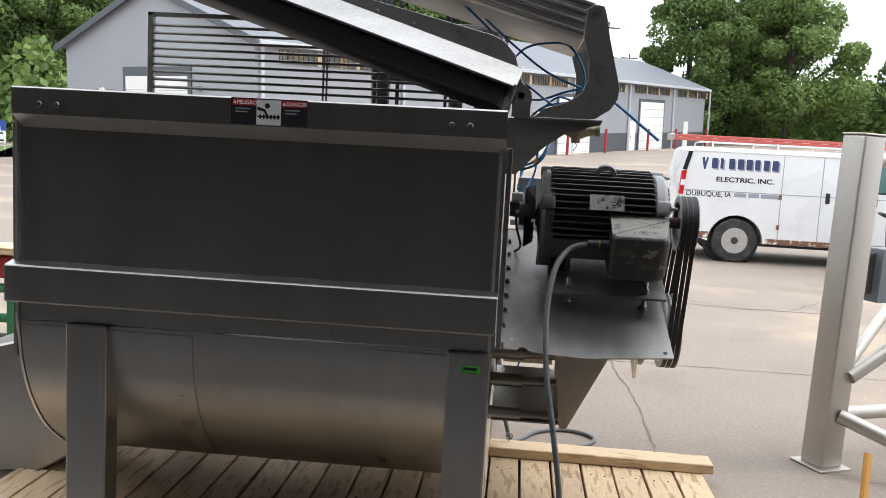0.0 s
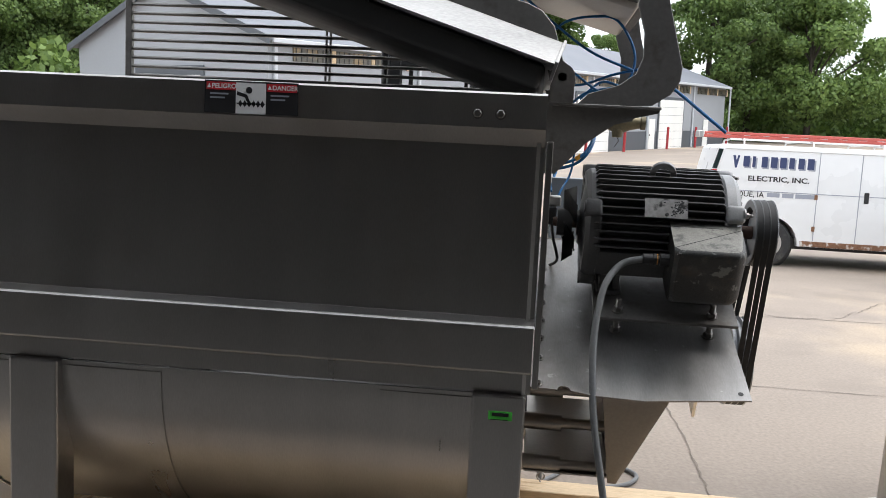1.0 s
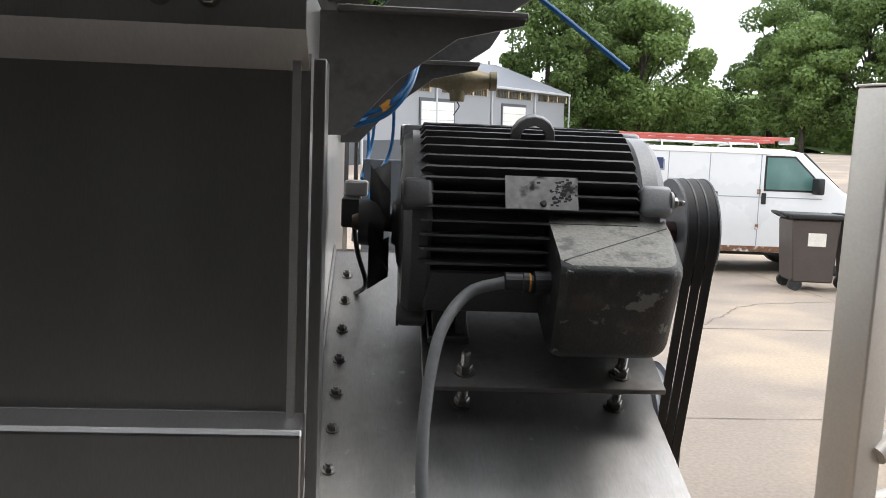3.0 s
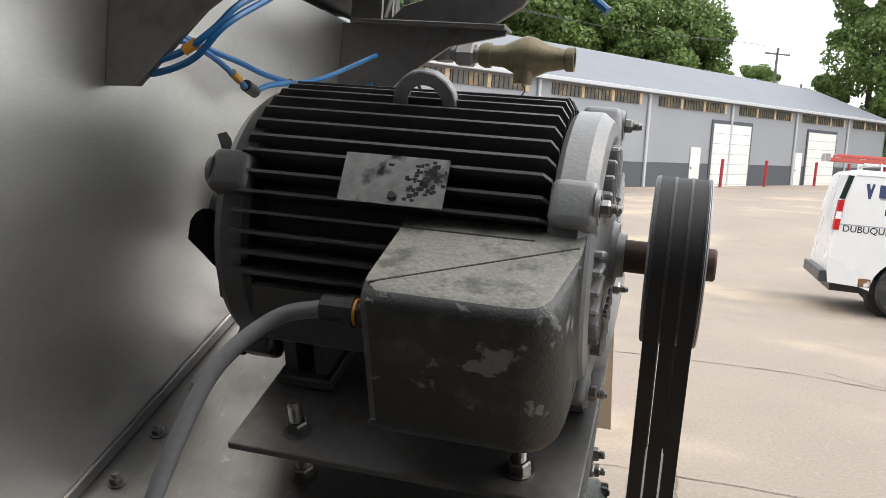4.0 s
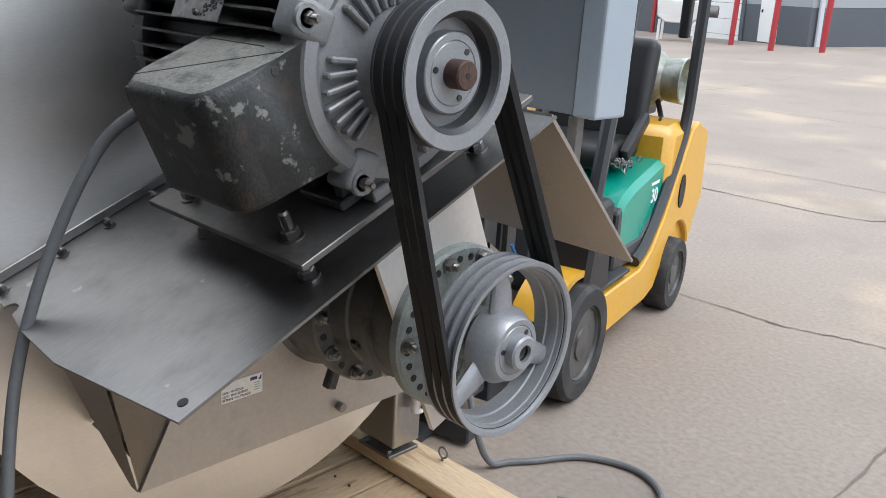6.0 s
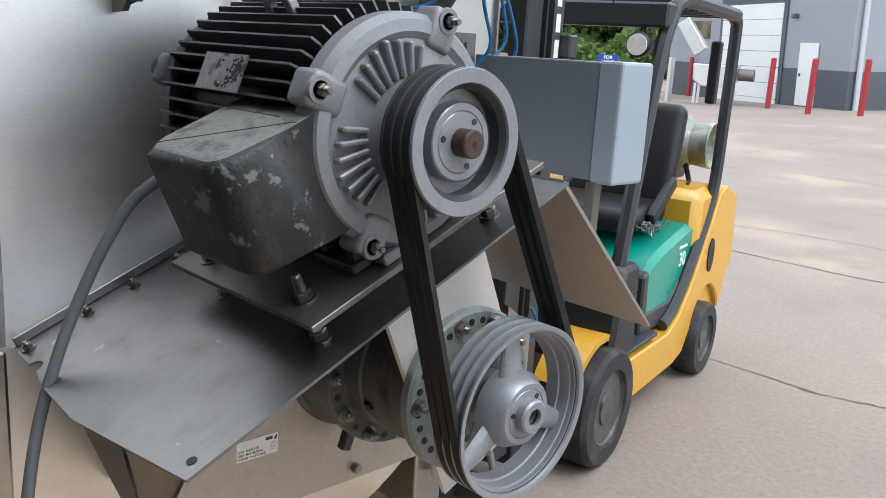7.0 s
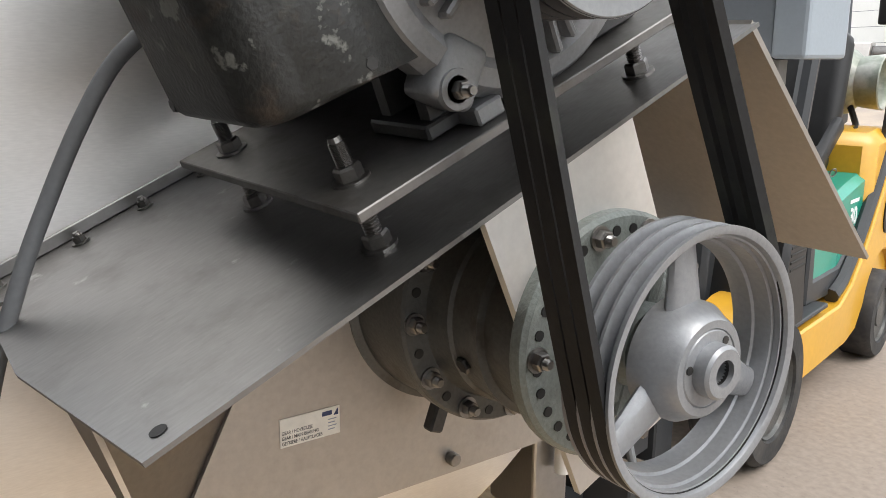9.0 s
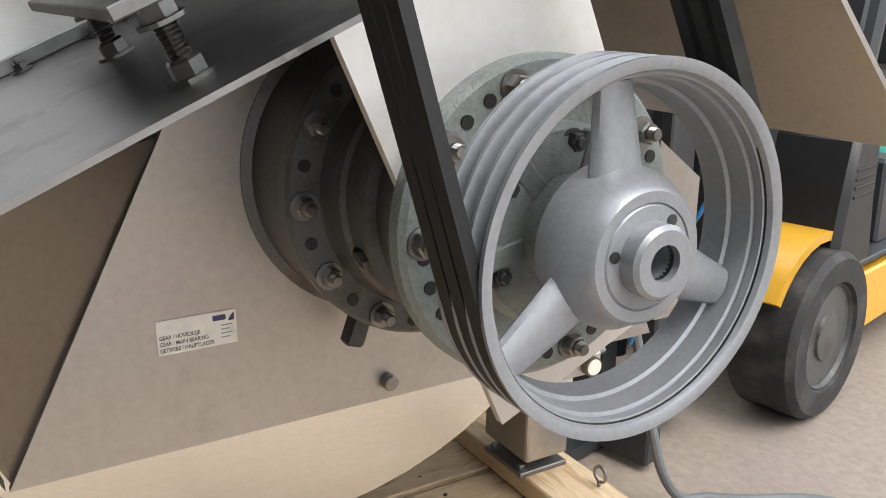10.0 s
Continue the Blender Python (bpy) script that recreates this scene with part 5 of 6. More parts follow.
    # overhead guard
    for x in (-0.02, -1.04):
        w = 0.032
        part("front_pillar", tube([(x, 0.10, 0.45), (x, 0.16, 0.85), (x, 0.33, 1.55), (x, 0.43, 1.78), (x, 0.52, 1.85), (x, 0.70, 1.865), (x, 1.36, 1.85)], w, 8, 8), FRAMEBLACK, t, "black guard pillar", smooth=True)
        part("rear_pillar", tube([(x - 0.02, 1.34, 1.852), (x - 0.02, 1.43, 1.83), (x - 0.02, 1.46, 1.76), (x - 0.02, 1.45, 1.30), (x - 0.02, 1.43, 1.0), (x - 0.02, 1.33, 0.80), (x - 0.02, 1.14, 0.57), (x - 0.02, 0.97, 0.42), (x - 0.02, 0.84, 0.37)], w, 8, 8), FRAMEBLACK, t, "black guard pillar sweeping into the chassis", smooth=True)
        part("grab_handle", tube([(x - 0.02, 0.22, 1.02), (x - 0.03, 0.30, 1.06), (x - 0.03, 0.38, 1.28), (x - 0.02, 0.30, 1.36)], 0.014, 8, 5), PLASTIC, t, smooth=True)
    for k in range(6):
        yy = 0.52 + k * 0.15
        part("roof_bar", box(-1.03, -0.03, yy - 0.02, yy + 0.02, 1.83, 1.87, 0.005, 1), FRAMEBLACK, t)
    part("front_beam", box(-1.06, -0.0, 0.34, 0.44, 1.74, 1.84, 0.01, 1), FRAMEBLACK, t)
    for x in (-0.17, -0.92):
        lamp = part("work_lamp", lathe([(0.32, 0.043), (0.33, 0.052), (0.38, 0.05), (0.41, 0.035)], "y", 24, None, (x + 0.06, 0, 1.67)), PLASTIC, t, "round work lamp", smooth=True)
        part("lens", lathe([(0.315, 0.042), (0.32, 0.043)], "y", 24, None, (x + 0.06, 0, 1.67)), LABELWHITE, lamp)
        part("lamp_arm", cyl((x + 0.06, 0.36, 1.70), (x + 0.06, 0.40, 1.80), 0.012, 8), FRAMEBLACK, lamp)
    part("mirror", box(-0.08, -0.03, 1.2, 1.25, 1.42, 1.72, 0.01, 2), PLASTIC, t)
    part("cable", tube([(-0.12, 0.55, 1.90), (-0.10, 0.85, 1.84), (-0.12, 1.1, 1.88), (-0.12, 1.25, 1.85)], 0.008, 6, 5), PLASTIC, t, smooth=True)
    # gas cylinder
    tank = part("gas_cylinder", lathe([(-0.95, 0.0), (-0.94, 0.09), (-0.90, 0.145), (-0.86, 0.155), (-0.42, 0.155), (-0.38, 0.145), (-0.34, 0.11), (-0.33, 0.115), (-0.24, 0.125), (-0.235, 0.118), (-0.30, 0.10), (-0.30, 0.0)], "x", 36, None, (0.11, 1.62, 1.18), False), TANK, t, "worn grey-green gas cylinder", smooth=True)
    part("cradle", box(-0.75, -0.3, 1.5, 1.74, 0.98, 1.035, 0.01, 1), FRAMEBLACK, t)
    part("gas_hose", tube([(-0.28, 1.6, 1.12), (-0.2, 1.5, 1.0), (-0.16, 1.36, 0.98), (-0.14, 1.25, 0.94)], 0.014, 8, 6), PLASTIC, t, smooth=True)
    # mast
    for x in (-0.18, -0.80):
        m = part("mast_channel", box(x - 0.05, x + 0.05, -0.44, -0.32, 0.1, 2.75, 0.006, 1), FRAMEBLACK, t, "black mast upright")
        part("inner_channel", box(x - 0.03, x + 0.035, -0.56, -0.45, 0.15, 2.9, 0.006, 1), FRAMEBLACK, m)
        for k in range(5):
            part("mark", box(x + 0.0505, x + 0.0515, -0.42, -0.35, 1.60 + k * 0.085, 1.66 + k * 0.085), INKWHITE, m, "white block marking")
        part("roller", box(x - 0.06, x + 0.09, -0.34, -0.28, 1.60, 1.68, 0.006, 1), FRAMEBLACK, m)
        part("lift_chain", box(x + 0.08, x + 0.10, -0.50, -0.48, 0.4, 2.6), BLACK_BOLT, m)
    for z in (0.5, 1.35, 2.1, 2.7):
        part("mast_crossbar", box(-0.86, -0.12, -0.52, -0.44, z, z + 0.09, 0.006, 1), FRAMEBLACK, t)
    part("lift_cylinder", cyl((-0.36, -0.44, 0.2), (-0.36, -0.44, 2.2), 0.04, 16), FRAMEBLACK, t, smooth=True)
    part("carriage", box(-1.05, -0.1, -0.64, -0.58, 0.35, 0.47, 0.006, 1), FRAMEBLACK, t)
    part("carriage", box(-1.05, -0.1, -0.64, -0.58, 0.02, 0.12, 0.006, 1), FRAMEBLACK, t)
    for k in range(6):
        x = -1.02 + k * 0.176
        part("backrest_bar", box(x, x + 0.03, -0.62, -0.59, 0.47, 1.25, 0.004, 1), FRAMEBLACK, t)
    for x in (-0.85, -0.35):
        part("fork", prism([(-0.58, 0.46), (-0.64, 0.46), (-0.64, 0.05), (-1.16, 0.05), (-1.16, 0.012), (-0.58, 0.012)], x, x + 0.1, "x"), FRAMEBLACK, t)
    for k in range(3):
        part("mast_hose", tube([(-0.44 + k * 0.03, -0.46, 2.6), (-0.42 + k * 0.03, -0.42, 2.0), (-0.44 + k * 0.03, -0.44, 1.4), (-0.4, -0.36, 0.9)], 0.010, 6, 5), PLASTIC, t, smooth=True)
    t.matrix_basis = pose(0.215, 5.69, 0, 0, 0, 13.2)
    return t


fork_truck()

# ---- white van in the yard, local frame: x to its front, y away ----
def van():
    v = thing("cargo_van", "white cargo van with rusted sill and a roof rack", "van")
    prof = [(-1.0, 0.42), (-1.03, 0.60), (-1.01, 1.0), (-0.95, 1.55), (-0.87, 1.92), (-0.79, 1.985), (2.55, 2.0), (2.85, 1.95), (3.55, 1.36), (3.75, 1.28), (4.35, 1.16), (4.45, 1.0), (4.48, 0.5), (4.40, 0.36)]
    # wheel openings
    for cx in (3.43, 0.0):
        prof += [(cx + 0.47 * math.cos(a), 0.36 + 0.47 * math.sin(a)) for a in np.linspace(0.0, math.pi, 15)]
    prof += [(-0.60, 0.40)]
    b = prism(prof, 0.0, 1.98, "y")
    bmesh.ops.bevel(b, geom=[e for e in b.edges if abs(e.verts[0].co.y - e.verts[1].co.y) < 1e-4 and min(e.verts[0].co.z, e.verts[1].co.z) > 0.9], offset=0.06, segments=4, affect="EDGES", profile=0.5)
    body = part("body", b, VANWHITE, v, "clean white van body", smooth=True)
    part("underside", box(-0.95, 4.35, 0.15, 1.85, 0.30, 0.5), PLASTIC, v)
    for cx in (0.0, 3.43):
        for y0, d in ((0.012, -1), (1.968, 1)):
            tyre = part("tyre", lathe([(y0 + 0.22 * -d, 0.22), (y0 - 0.22 * d, 0.355), (y0 - 0.19 * d, 0.385), (y0 - 0.03 * d, 0.385), (y0, 0.35), (y0, 0.225)], "y", 40, None, (cx, 0, 0.385), False), RUBBER, v, "black road tyre", smooth=True)
            rim = part("rim", lathe([(y0 - 0.005 * d, 0.228), (y0 - 0.01 * d, 0.20), (y0 - 0.06 * d, 0.18), (y0 - 0.05 * d, 0.12), (y0 - 0.02 * d, 0.085), (y0 - 0.015 * d, 0.0)], "y", 32, None, (cx, 0, 0.385)), ALU, tyre, "silver steel wheel", smooth=True)
            part("hub_cap", lathe([(y0 - 0.012 * d, 0.065), (y0 + 0.006 * d, 0.06), (y0 + 0.01 * d, 0.0)], "y", 20, None, (cx, 0, 0.385)), FRAMEBLACK, rim)
            for k in range(8):
                a = 2 * math.pi * k / 8
                part("slot", lathe([(y0 - 0.052 * d, 0.026), (y0 - 0.046 * d, 0.026)], "y", 10, None, (cx + 0.15 * math.cos(a), 0, 0.385 + 0.15 * math.sin(a))), SEAL, rim)
    part("wheel_well", lathe([(0.24, 0.46), (0.6, 0.46)], "y", 32, None, (0, 0, 0.36)), SEAL, v)
    part("wheel_well", lathe([(0.24, 0.46), (0.6, 0.46)], "y", 32, None, (3.43, 0, 0.36)), SEAL, v)
    part("rocker", box(0.50, 2.93, -0.006, 0.05, 0.36, 0.455, 0.008, 1), VANRUST, v, "rusted-through rocker panel")
    part("rust_patch", box(-0.62, -0.46, -0.005, 0.03, 0.40, 0.52, 0.006, 1), VANRUST, v)
    for x in (0.70, 1.36, 2.18):
        part("door_seam", box(x, x + 0.012, -0.0035, 0.004, 0.46, 1.90), INKSHADE, v)
    part("belt_crease", box(-0.97, 3.2, -0.004, 0.004, 1.225, 1.238), INKSHADE, v)
    part("roof_gutter", box(-0.80, 2.3, -0.012, 0.03, 1.905, 1.925, 0.004, 1), VANWHITE, v)
    for x in (1.44, 2.22):
        part("door_handle", box(x, x + 0.075, -0.016, 0.004, 1.12, 1.30, 0.012, 2), PLASTIC, v, "black door handle")
    for x, z in ((0.69, 0.62), (0.69, 1.14), (2.17, 0.72), (2.17, 1.28)):
        part("hinge", box(x - 0.02, x + 0.03, -0.014, 0.004, z, z + 0.08, 0.004, 1), VANRUST, v)
    win = [(2.28, 1.36), (2.28, 1.86), (2.72, 1.86), (3.10, 1.50), (3.12, 1.36)]
    part("side_window", prism(win, -0.006, 0.006, "y"), GLASS_GR, v, "green-tinted cab window")
    part("window_frame", prism([(2.25, 1.33), (2.25, 1.89), (2.73, 1.89), (3.13, 1.51), (3.16, 1.33)], -0.004, 0.004, "y"), PLASTIC, v)
    part("windscreen", prism([(2.90, 1.94), (2.93, 1.955), (3.53, 1.42), (3.50, 1.40)], 0.12, 1.86, "y"), GLASS_DK, v)
    part("mirror", box(3.0, 3.12, -0.26, -0.04, 1.30, 1.56, 0.03, 2), PLASTIC, v, smooth=True)
    tl = prism([(-1.022, 1.15), (-0.985, 1.56), (-0.915, 1.56), (-0.945, 1.15)], -0.012, 0.12, "y", 0.004)
    tlo = part("tail_lamp", tl, LAMPRED, v, "red tail lamp")
    part("lens_band", prism([(-1.008, 1.30), (-0.998, 1.40), (-0.93, 1.40), (-0.937, 1.30)], -0.0135, -0.0122, "y"), INKWHITE, tlo)
    part("rear_glass", prism([(-0.985, 1.575), (-0.90, 1.90), (-0.83, 1.90), (-0.915, 1.575)], -0.006, 0.05, "y"), GLASS_DK, v)
    part("rear_bumper", box(-1.12, -0.98, 0.02, 1.96, 0.42, 0.58, 0.02, 2), FRAMEBLACK, v)
    part("front_bumper", box(4.38, 4.56, 0.02, 1.96, 0.42, 0.62, 0.03, 2), FRAMEBLACK, v)
    part("headlamp", box(4.40, 4.50, 0.08, 0.42, 0.86, 1.08, 0.02, 2), LABELWHITE, v)
    # sign writing: name blocks with a drop shade, then readable words
    for k, w in enumerate((0.09, 0.04, 0.085, 0.095, 0.095, 0.075, 0.085, 0.095)):
        x = -0.50 + k * 0.145
        part("letter_shade", box(x + 0.02, x + w + 0.035, -0.0022, 0.001, 1.60, 1.775), INKSHADE, body)
        part("letter_block", box(x, x + w + 0.01, -0.0034, 0.0, 1.625, 1.80), INK, body)
    part("emblem", prism([(-0.67, 1.80), (-0.65, 1.70), (-0.63, 1.60), (-0.60, 1.60), (-0.58, 1.70), (-0.56, 1.80), (-0.59, 1.81), (-0.61, 1.72), (-0.63, 1.81)], -0.003, 0.0, "y"), INK, body)
    text("ELECTRIC, INC.", 0.115, INKBLACK, body, pose(-0.41, -0.003, 1.40) @ RIGHT, "word", 0.0006, "LEFT", 0.003, 1.25)
    text("DUBUQUE, IA", 0.125, INKBLACK, body, pose(-0.90, -0.003, 1.135) @ RIGHT, "word", 0.0006, "LEFT", 0.001, 1.0)
    for x0, x1 in ((-0.08, 0.12), (0.16, 0.34), (0.37, 0.67)):
        part("text_bar", box(x0, x1, -0.003, 0.0, 1.145, 1.215), INKSHADE, body)
    # rack and ladder
    rack = part("roof_rack", cyl((-0.7, 0.25, 2.07), (2.2, 0.25, 2.07), 0.018, 8), ALU, v, "tubular roof rack")
    for x in (-0.5, 0.6, 1.7, 2.15):
        part("rack_bow", tube([(x, 0.06, 1.98), (x, 0.1, 2.05), (x, 0.3, 2.08), (x, 1.7, 2.08), (x, 1.9, 2.05), (x, 1.94, 1.98)], 0.016, 8, 4), ALU, rack, smooth=True)
    lad = thing("extension_ladder", "faded red fibreglass ladder lying on the van rack", "ladder")
    for y in (0.30, 0.68):
        for z in (2.09, 2.145):
            part("rail", box(-1.15 + (z > 2.12) * 0.1, 2.5 + (z > 2.12) * 0.25, y, y + 0.035, z, z + 0.045, 0.006, 1), LADDER, lad)
    for k in range(12):
        part("rung", cyl((-1.0 + k * 0.31, 0.31, 2.14), (-1.0 + k * 0.31, 0.7, 2.14), 0.016, 8), ALU, lad, smooth=True)
    for x in (-1.2, 2.74):
        part("foot", box(x, x + 0.08, 0.29, 0.73, 2.085, 2.195, 0.01, 1), ALU, lad)
    m = pose(4.1, 15.28, 0, 0, 0, -1.5) @ Matrix.Scale(0.985, 4)
    v.matrix_basis = m
    lad.matrix_basis = m


van()


def wheelie_bin(m):
    b = thing("wheeled_bin", "brown wheeled refuse bin with dark lid", "bin", group="bins by the van")
    part("body", prism([(-0.27, 0.12), (-0.33, 0.98), (0.33, 0.98), (0.27, 0.12)], -0.3, 0.3, "y", 0.02), mat_bin, b, smooth=True)
    part("lid", box(-0.36, 0.36, -0.35, 0.35, 0.985, 1.06, 0.03, 2), PLASTIC, b, smooth=True)
    part("handle", tube([(-0.34, -0.2, 1.0), (-0.46, -0.2, 1.06), (-0.46, 0.2, 1.06), (-0.34, 0.2, 1.0)], 0.018, 8, 4), PLASTIC, b, smooth=True)
    for y in (-0.28, 0.22):
        part("wheel", lathe([(y, 0.09), (y + 0.06, 0.09)], "y", 20, None, (-0.22, 0, 0.09)), RUBBER, b, smooth=True)
    part("sticker", box(-0.1, 0.14, -0.304, -0.29, 0.62, 0.8), LABELWHITE, b)
    b.matrix_basis = m
    return b


mat_bin = mat("brown_bin_plastic", (0.075, 0.06, 0.052), 0.5, 0, 0.15, 30, 4, 0.08)
wheelie_bin(pose(6.35, 13.75, 0, 0, 0, -8))
wheelie_bin(pose(7.15, 13.6, 0, 0, 0, 6))
car = thing("parked_car", "dark blue-grey parked estate car", "car")
CARPAINT = mat("dark_blue_car_paint", (0.03, 0.04, 0.06), 0.25, 0.3, 0.05, 20, 2, 0, coat=0.5)
cb2 = prism([(-2.3, 0.3), (-2.35, 0.8), (-2.2, 1.1), (-1.95, 1.7), (0.6, 1.72), (1.2, 1.15), (2.1, 0.98), (2.3, 0.7), (2.3, 0.3)], 0, 1.8, "y", 0.06)
part("body", cb2, CARPAINT, car, smooth=True)
part("side_glass", prism([(-1.9, 1.15), (-1.75, 1.6), (0.5, 1.62), (0.95, 1.15)], -0.006, 0.05, "y"), GLASS_DK, car)
for cx in (-1.45, 1.45):
    for y in (0.0, 1.6):
        part("tyre", lathe([(y - 0.01, 0.34), (y + 0.2, 0.34)], "y", 28, None, (cx, 0, 0.34)), RUBBER, car, smooth=True)
car.matrix_basis = pose(13.4, 19.5, rise(13.4, 19.5), 0, 0, 4)

# ---- long metal building across the yard ----
B0, B1 = Vector((-9.15, 31.2)), Vector((15.2, 74.3))
along = (B1 - B0).normalized()
BA = math.degrees(math.atan2(along.y, along.x))
LEN = (B1 - B0).length
slope_b = math.degrees(math.atan2(rise(B1.x, B1.y) - rise(B0.x, B0.y), LEN))
BL = Matrix.Translation((B0.x, B0.y, rise(B0.x, B0.y) - 0.05)) @ Matrix.Rotation(radians(BA), 4, "Z") @ Matrix.Rotation(radians(-slope_b), 4, "Y")
# local frame: x along the long wall, y behind it, z up; the gable wall runs along +y at x = 0
bld = thing("metal_warehouse", "long pale grey metal warehouse with dark wainscot and pale roof", "building")
H, W, RISE = 4.75, 11.6, 2.2
part("long_wall", box(0, LEN, 0.0, 0.2, 1.25, H), SIDING, bld, "pale grey ribbed siding")
part("long_wainscot", box(0, LEN, -0.02, 0.2, -0.6, 1.24), SIDING_DK, bld, "dark grey wainscot")
gable = [(0, 1.25), (W, 1.25), (W, H), (W / 2, H + RISE), (0, H)]
part("gable_wall", prism(gable, -0.2, 0.0, "x"), SIDING, bld, "pale grey gable wall")
part("gable_wainscot", box(-0.22, 0.0, 0.0, W, -0.6, 1.24), SIDING_DK, bld)
part("far_wall", prism(gable, LEN - 0.2, LEN, "x"), SIDING, bld)
part("back_wall", box(0, LEN, W - 0.2, W, -0.6, H), SIDING, bld)
roof1 = [(-0.35, H - 0.14), (W / 2, H + RISE + 0.02), (W / 2, H + RISE + 0.1), (-0.35, H - 0.04)]
roof2 = [(W + 0.35, H - 0.14), (W / 2, H + RISE + 0.02), (W / 2, H + RISE + 0.1), (W + 0.35, H - 0.04)]
for r in (roof1, roof2):
    part("roof", prism(r, -0.45, LEN + 0.4, "x"), ROOFING, bld, "pale blue-grey metal roof")
part("gable_trim", prism([(-0.40, H - 0.3), (W / 2, H + RISE - 0.15), (W / 2, H + RISE + 0.12), (-0.4, H - 0.02)], -0.5, -0.44, "x"), SIDING_DK, bld)
part("gable_trim", prism([(W + 0.40, H - 0.3), (W / 2, H + RISE - 0.15), (W / 2, H + RISE + 0.12), (W + 0.4, H - 0.02)], -0.5, -0.44, "x"), SIDING_DK, bld)
part("gutter", box(-0.3, LEN + 0.3, -0.42, -0.30, H - 0.22, H - 0.05, 0.02, 1), TRIM, bld)
for k in range(7):
    x = 0.02 + k * 8.4
    part("downspout", box(x, x + 0.16, -0.13, -0.022, -0.5, H - 0.2, 0.02, 1), TRIM, bld, "grey downspout")
for k in range(6):
    for j in range(3):
        x = 1.0 + k * 8.4 + j * 2.3
        w = part("window", box(x, x + 2.0, -0.06, 0.02, H - 0.78, H - 0.3), DARKWIN, bld, "grimy clerestory panel")
        for q in range(7):
            part("bar", box(x + 0.1 + q * 0.28, x + 0.14 + q * 0.28, -0.075, -0.06, H - 0.78, H - 0.3), SEAL, w)
        part("post", box(x + 2.04, x + 2.26, -0.05, 0.02, H - 0.8, H - 0.28), WOODX, w)


def bay_door(x0, x1, h, wall_long):
    """A white sectional door with its dark frame."""
    if wall_long:
        f = part("dock_frame", box(x0 - 0.2, x1 + 0.2, -0.06, -0.022, -0.5, h + 0.2), SIDING_DK, bld)
        for k in range(int(h / 0.55) + 1):
            part("panel", box(x0, x1, -0.085, -0.062, -0.4 + k * 0.55, -0.4 + k * 0.55 + 0.535 if k * 0.55 + 0.135 < h else h), WHITE, f, "")
    else:
        f = part("dock_frame", box(-0.26, -0.222, x0 - 0.2, x1 + 0.2, -0.5, h + 0.2), SIDING_DK, bld)
        for k in range(int(h / 0.55) + 1):
            part("panel", box(-0.285, -0.262, x0, x1, -0.4 + k * 0.55, min(h, -0.4 + k * 0.55 + 0.535)), WHITE, f, "")


bay_door(3.6, 7.4, 3.6, False)
bay_door(23.4, 27.7, 3.4, True)
bay_door(35.7, 40.1, 3.4, True)
for (a, b2, axis) in ((1.55, 2.5, "g"), (21.2, 22.2, "l"), (34.0, 35.0, "l"), (44.6, 45.6, "l")):
    if axis == "l":
        d = part("door", box(a, b2, -0.07, -0.022, -0.02, 2.08), WHITE, bld, "white personnel door")
        part("knob", box(a + 0.08, a + 0.14, -0.1, -0.07, 0.95, 1.05), SEAL, d)
    else:
        d = part("door", box(-0.27, -0.222, a, b2, 0.05, 2.1), WHITE, bld, "white personnel door")
        part("knob", box(-0.30, -0.27, b2 - 0.16, b2 - 0.1, 1.0, 1.1), SEAL, d)
part("wall_lamp", box(-0.4, -0.2, 2.8, 3.0, 2.9, 3.05, 0.03, 1), SIDING_DK, bld)
part("gable_window", box(-0.24, -0.2, 8.4, 9.8, 2.2, 2.9), DARKWIN, bld)
bld.matrix_basis = BL


def bollard(x, y, h=1.45):
    b = part("bollard", lathe([(-0.2, 0.085), (h - 0.04, 0.085), (h - 0.01, 0.06), (h, 0.0)], "z", 16), RED, None, smooth=True)
    b.location = (x, y, rise(x, y))
    return tagged(b, "dark red steel bollard before the warehouse", "bollard", "bollards before the warehouse")


for x, y in ((-9.2, 28.3), (-7.9, 28.8), (-11.3, 30.0), (-17.5, 35.4)):
    bollard(x, y, 1.6)
for s in (23.0, 28.2, 35.2, 40.6, 47.6):
    p = B0 + along * s + Vector((along.y, -along.x)) * 0.9
    bollard(p.x, p.y, 1.5)

# small stainless mixer left outside the warehouse door
fm = thing("small_mixer", "small stainless mixer on legs with a tilted chute", "mixer")
part("tub", prism([(-0.7, 0.8), (-0.75, 1.35), (0.75, 1.35), (0.7, 0.8), (0.4, 0.6), (-0.4, 0.6)], -0.4, 0.4, "y", 0.03), STEEL, fm, smooth=True)
part("motor", cyl((0.75, 0, 1.05), (1.25, 0, 1.05), 0.2, 20), STEEL_DARK, fm, smooth=True)
for x in (-0.6, 0.6):
    for y in (-0.35, 0.35):
        part("leg", box(x - 0.04, x + 0.04, y - 0.04, y + 0.04, 0, 0.7), STEEL, fm)
part("chute", put(box(-0.9, 0.3, -0.3, 0.3, -0.05, 0.4, 0.02, 1), pose(-0.9, 0, 1.9, 0, 55, 0)), ALU, fm)
part("frame", box(-1.6, -1.5, -0.3, 0.3, 0, 1.5), ALU, fm)
fm.matrix_basis = Matrix.Translation((-13.6, 30.6, rise(-13.6, 30.6))) @ pose(0, 0, 0, 0, 0, 20)


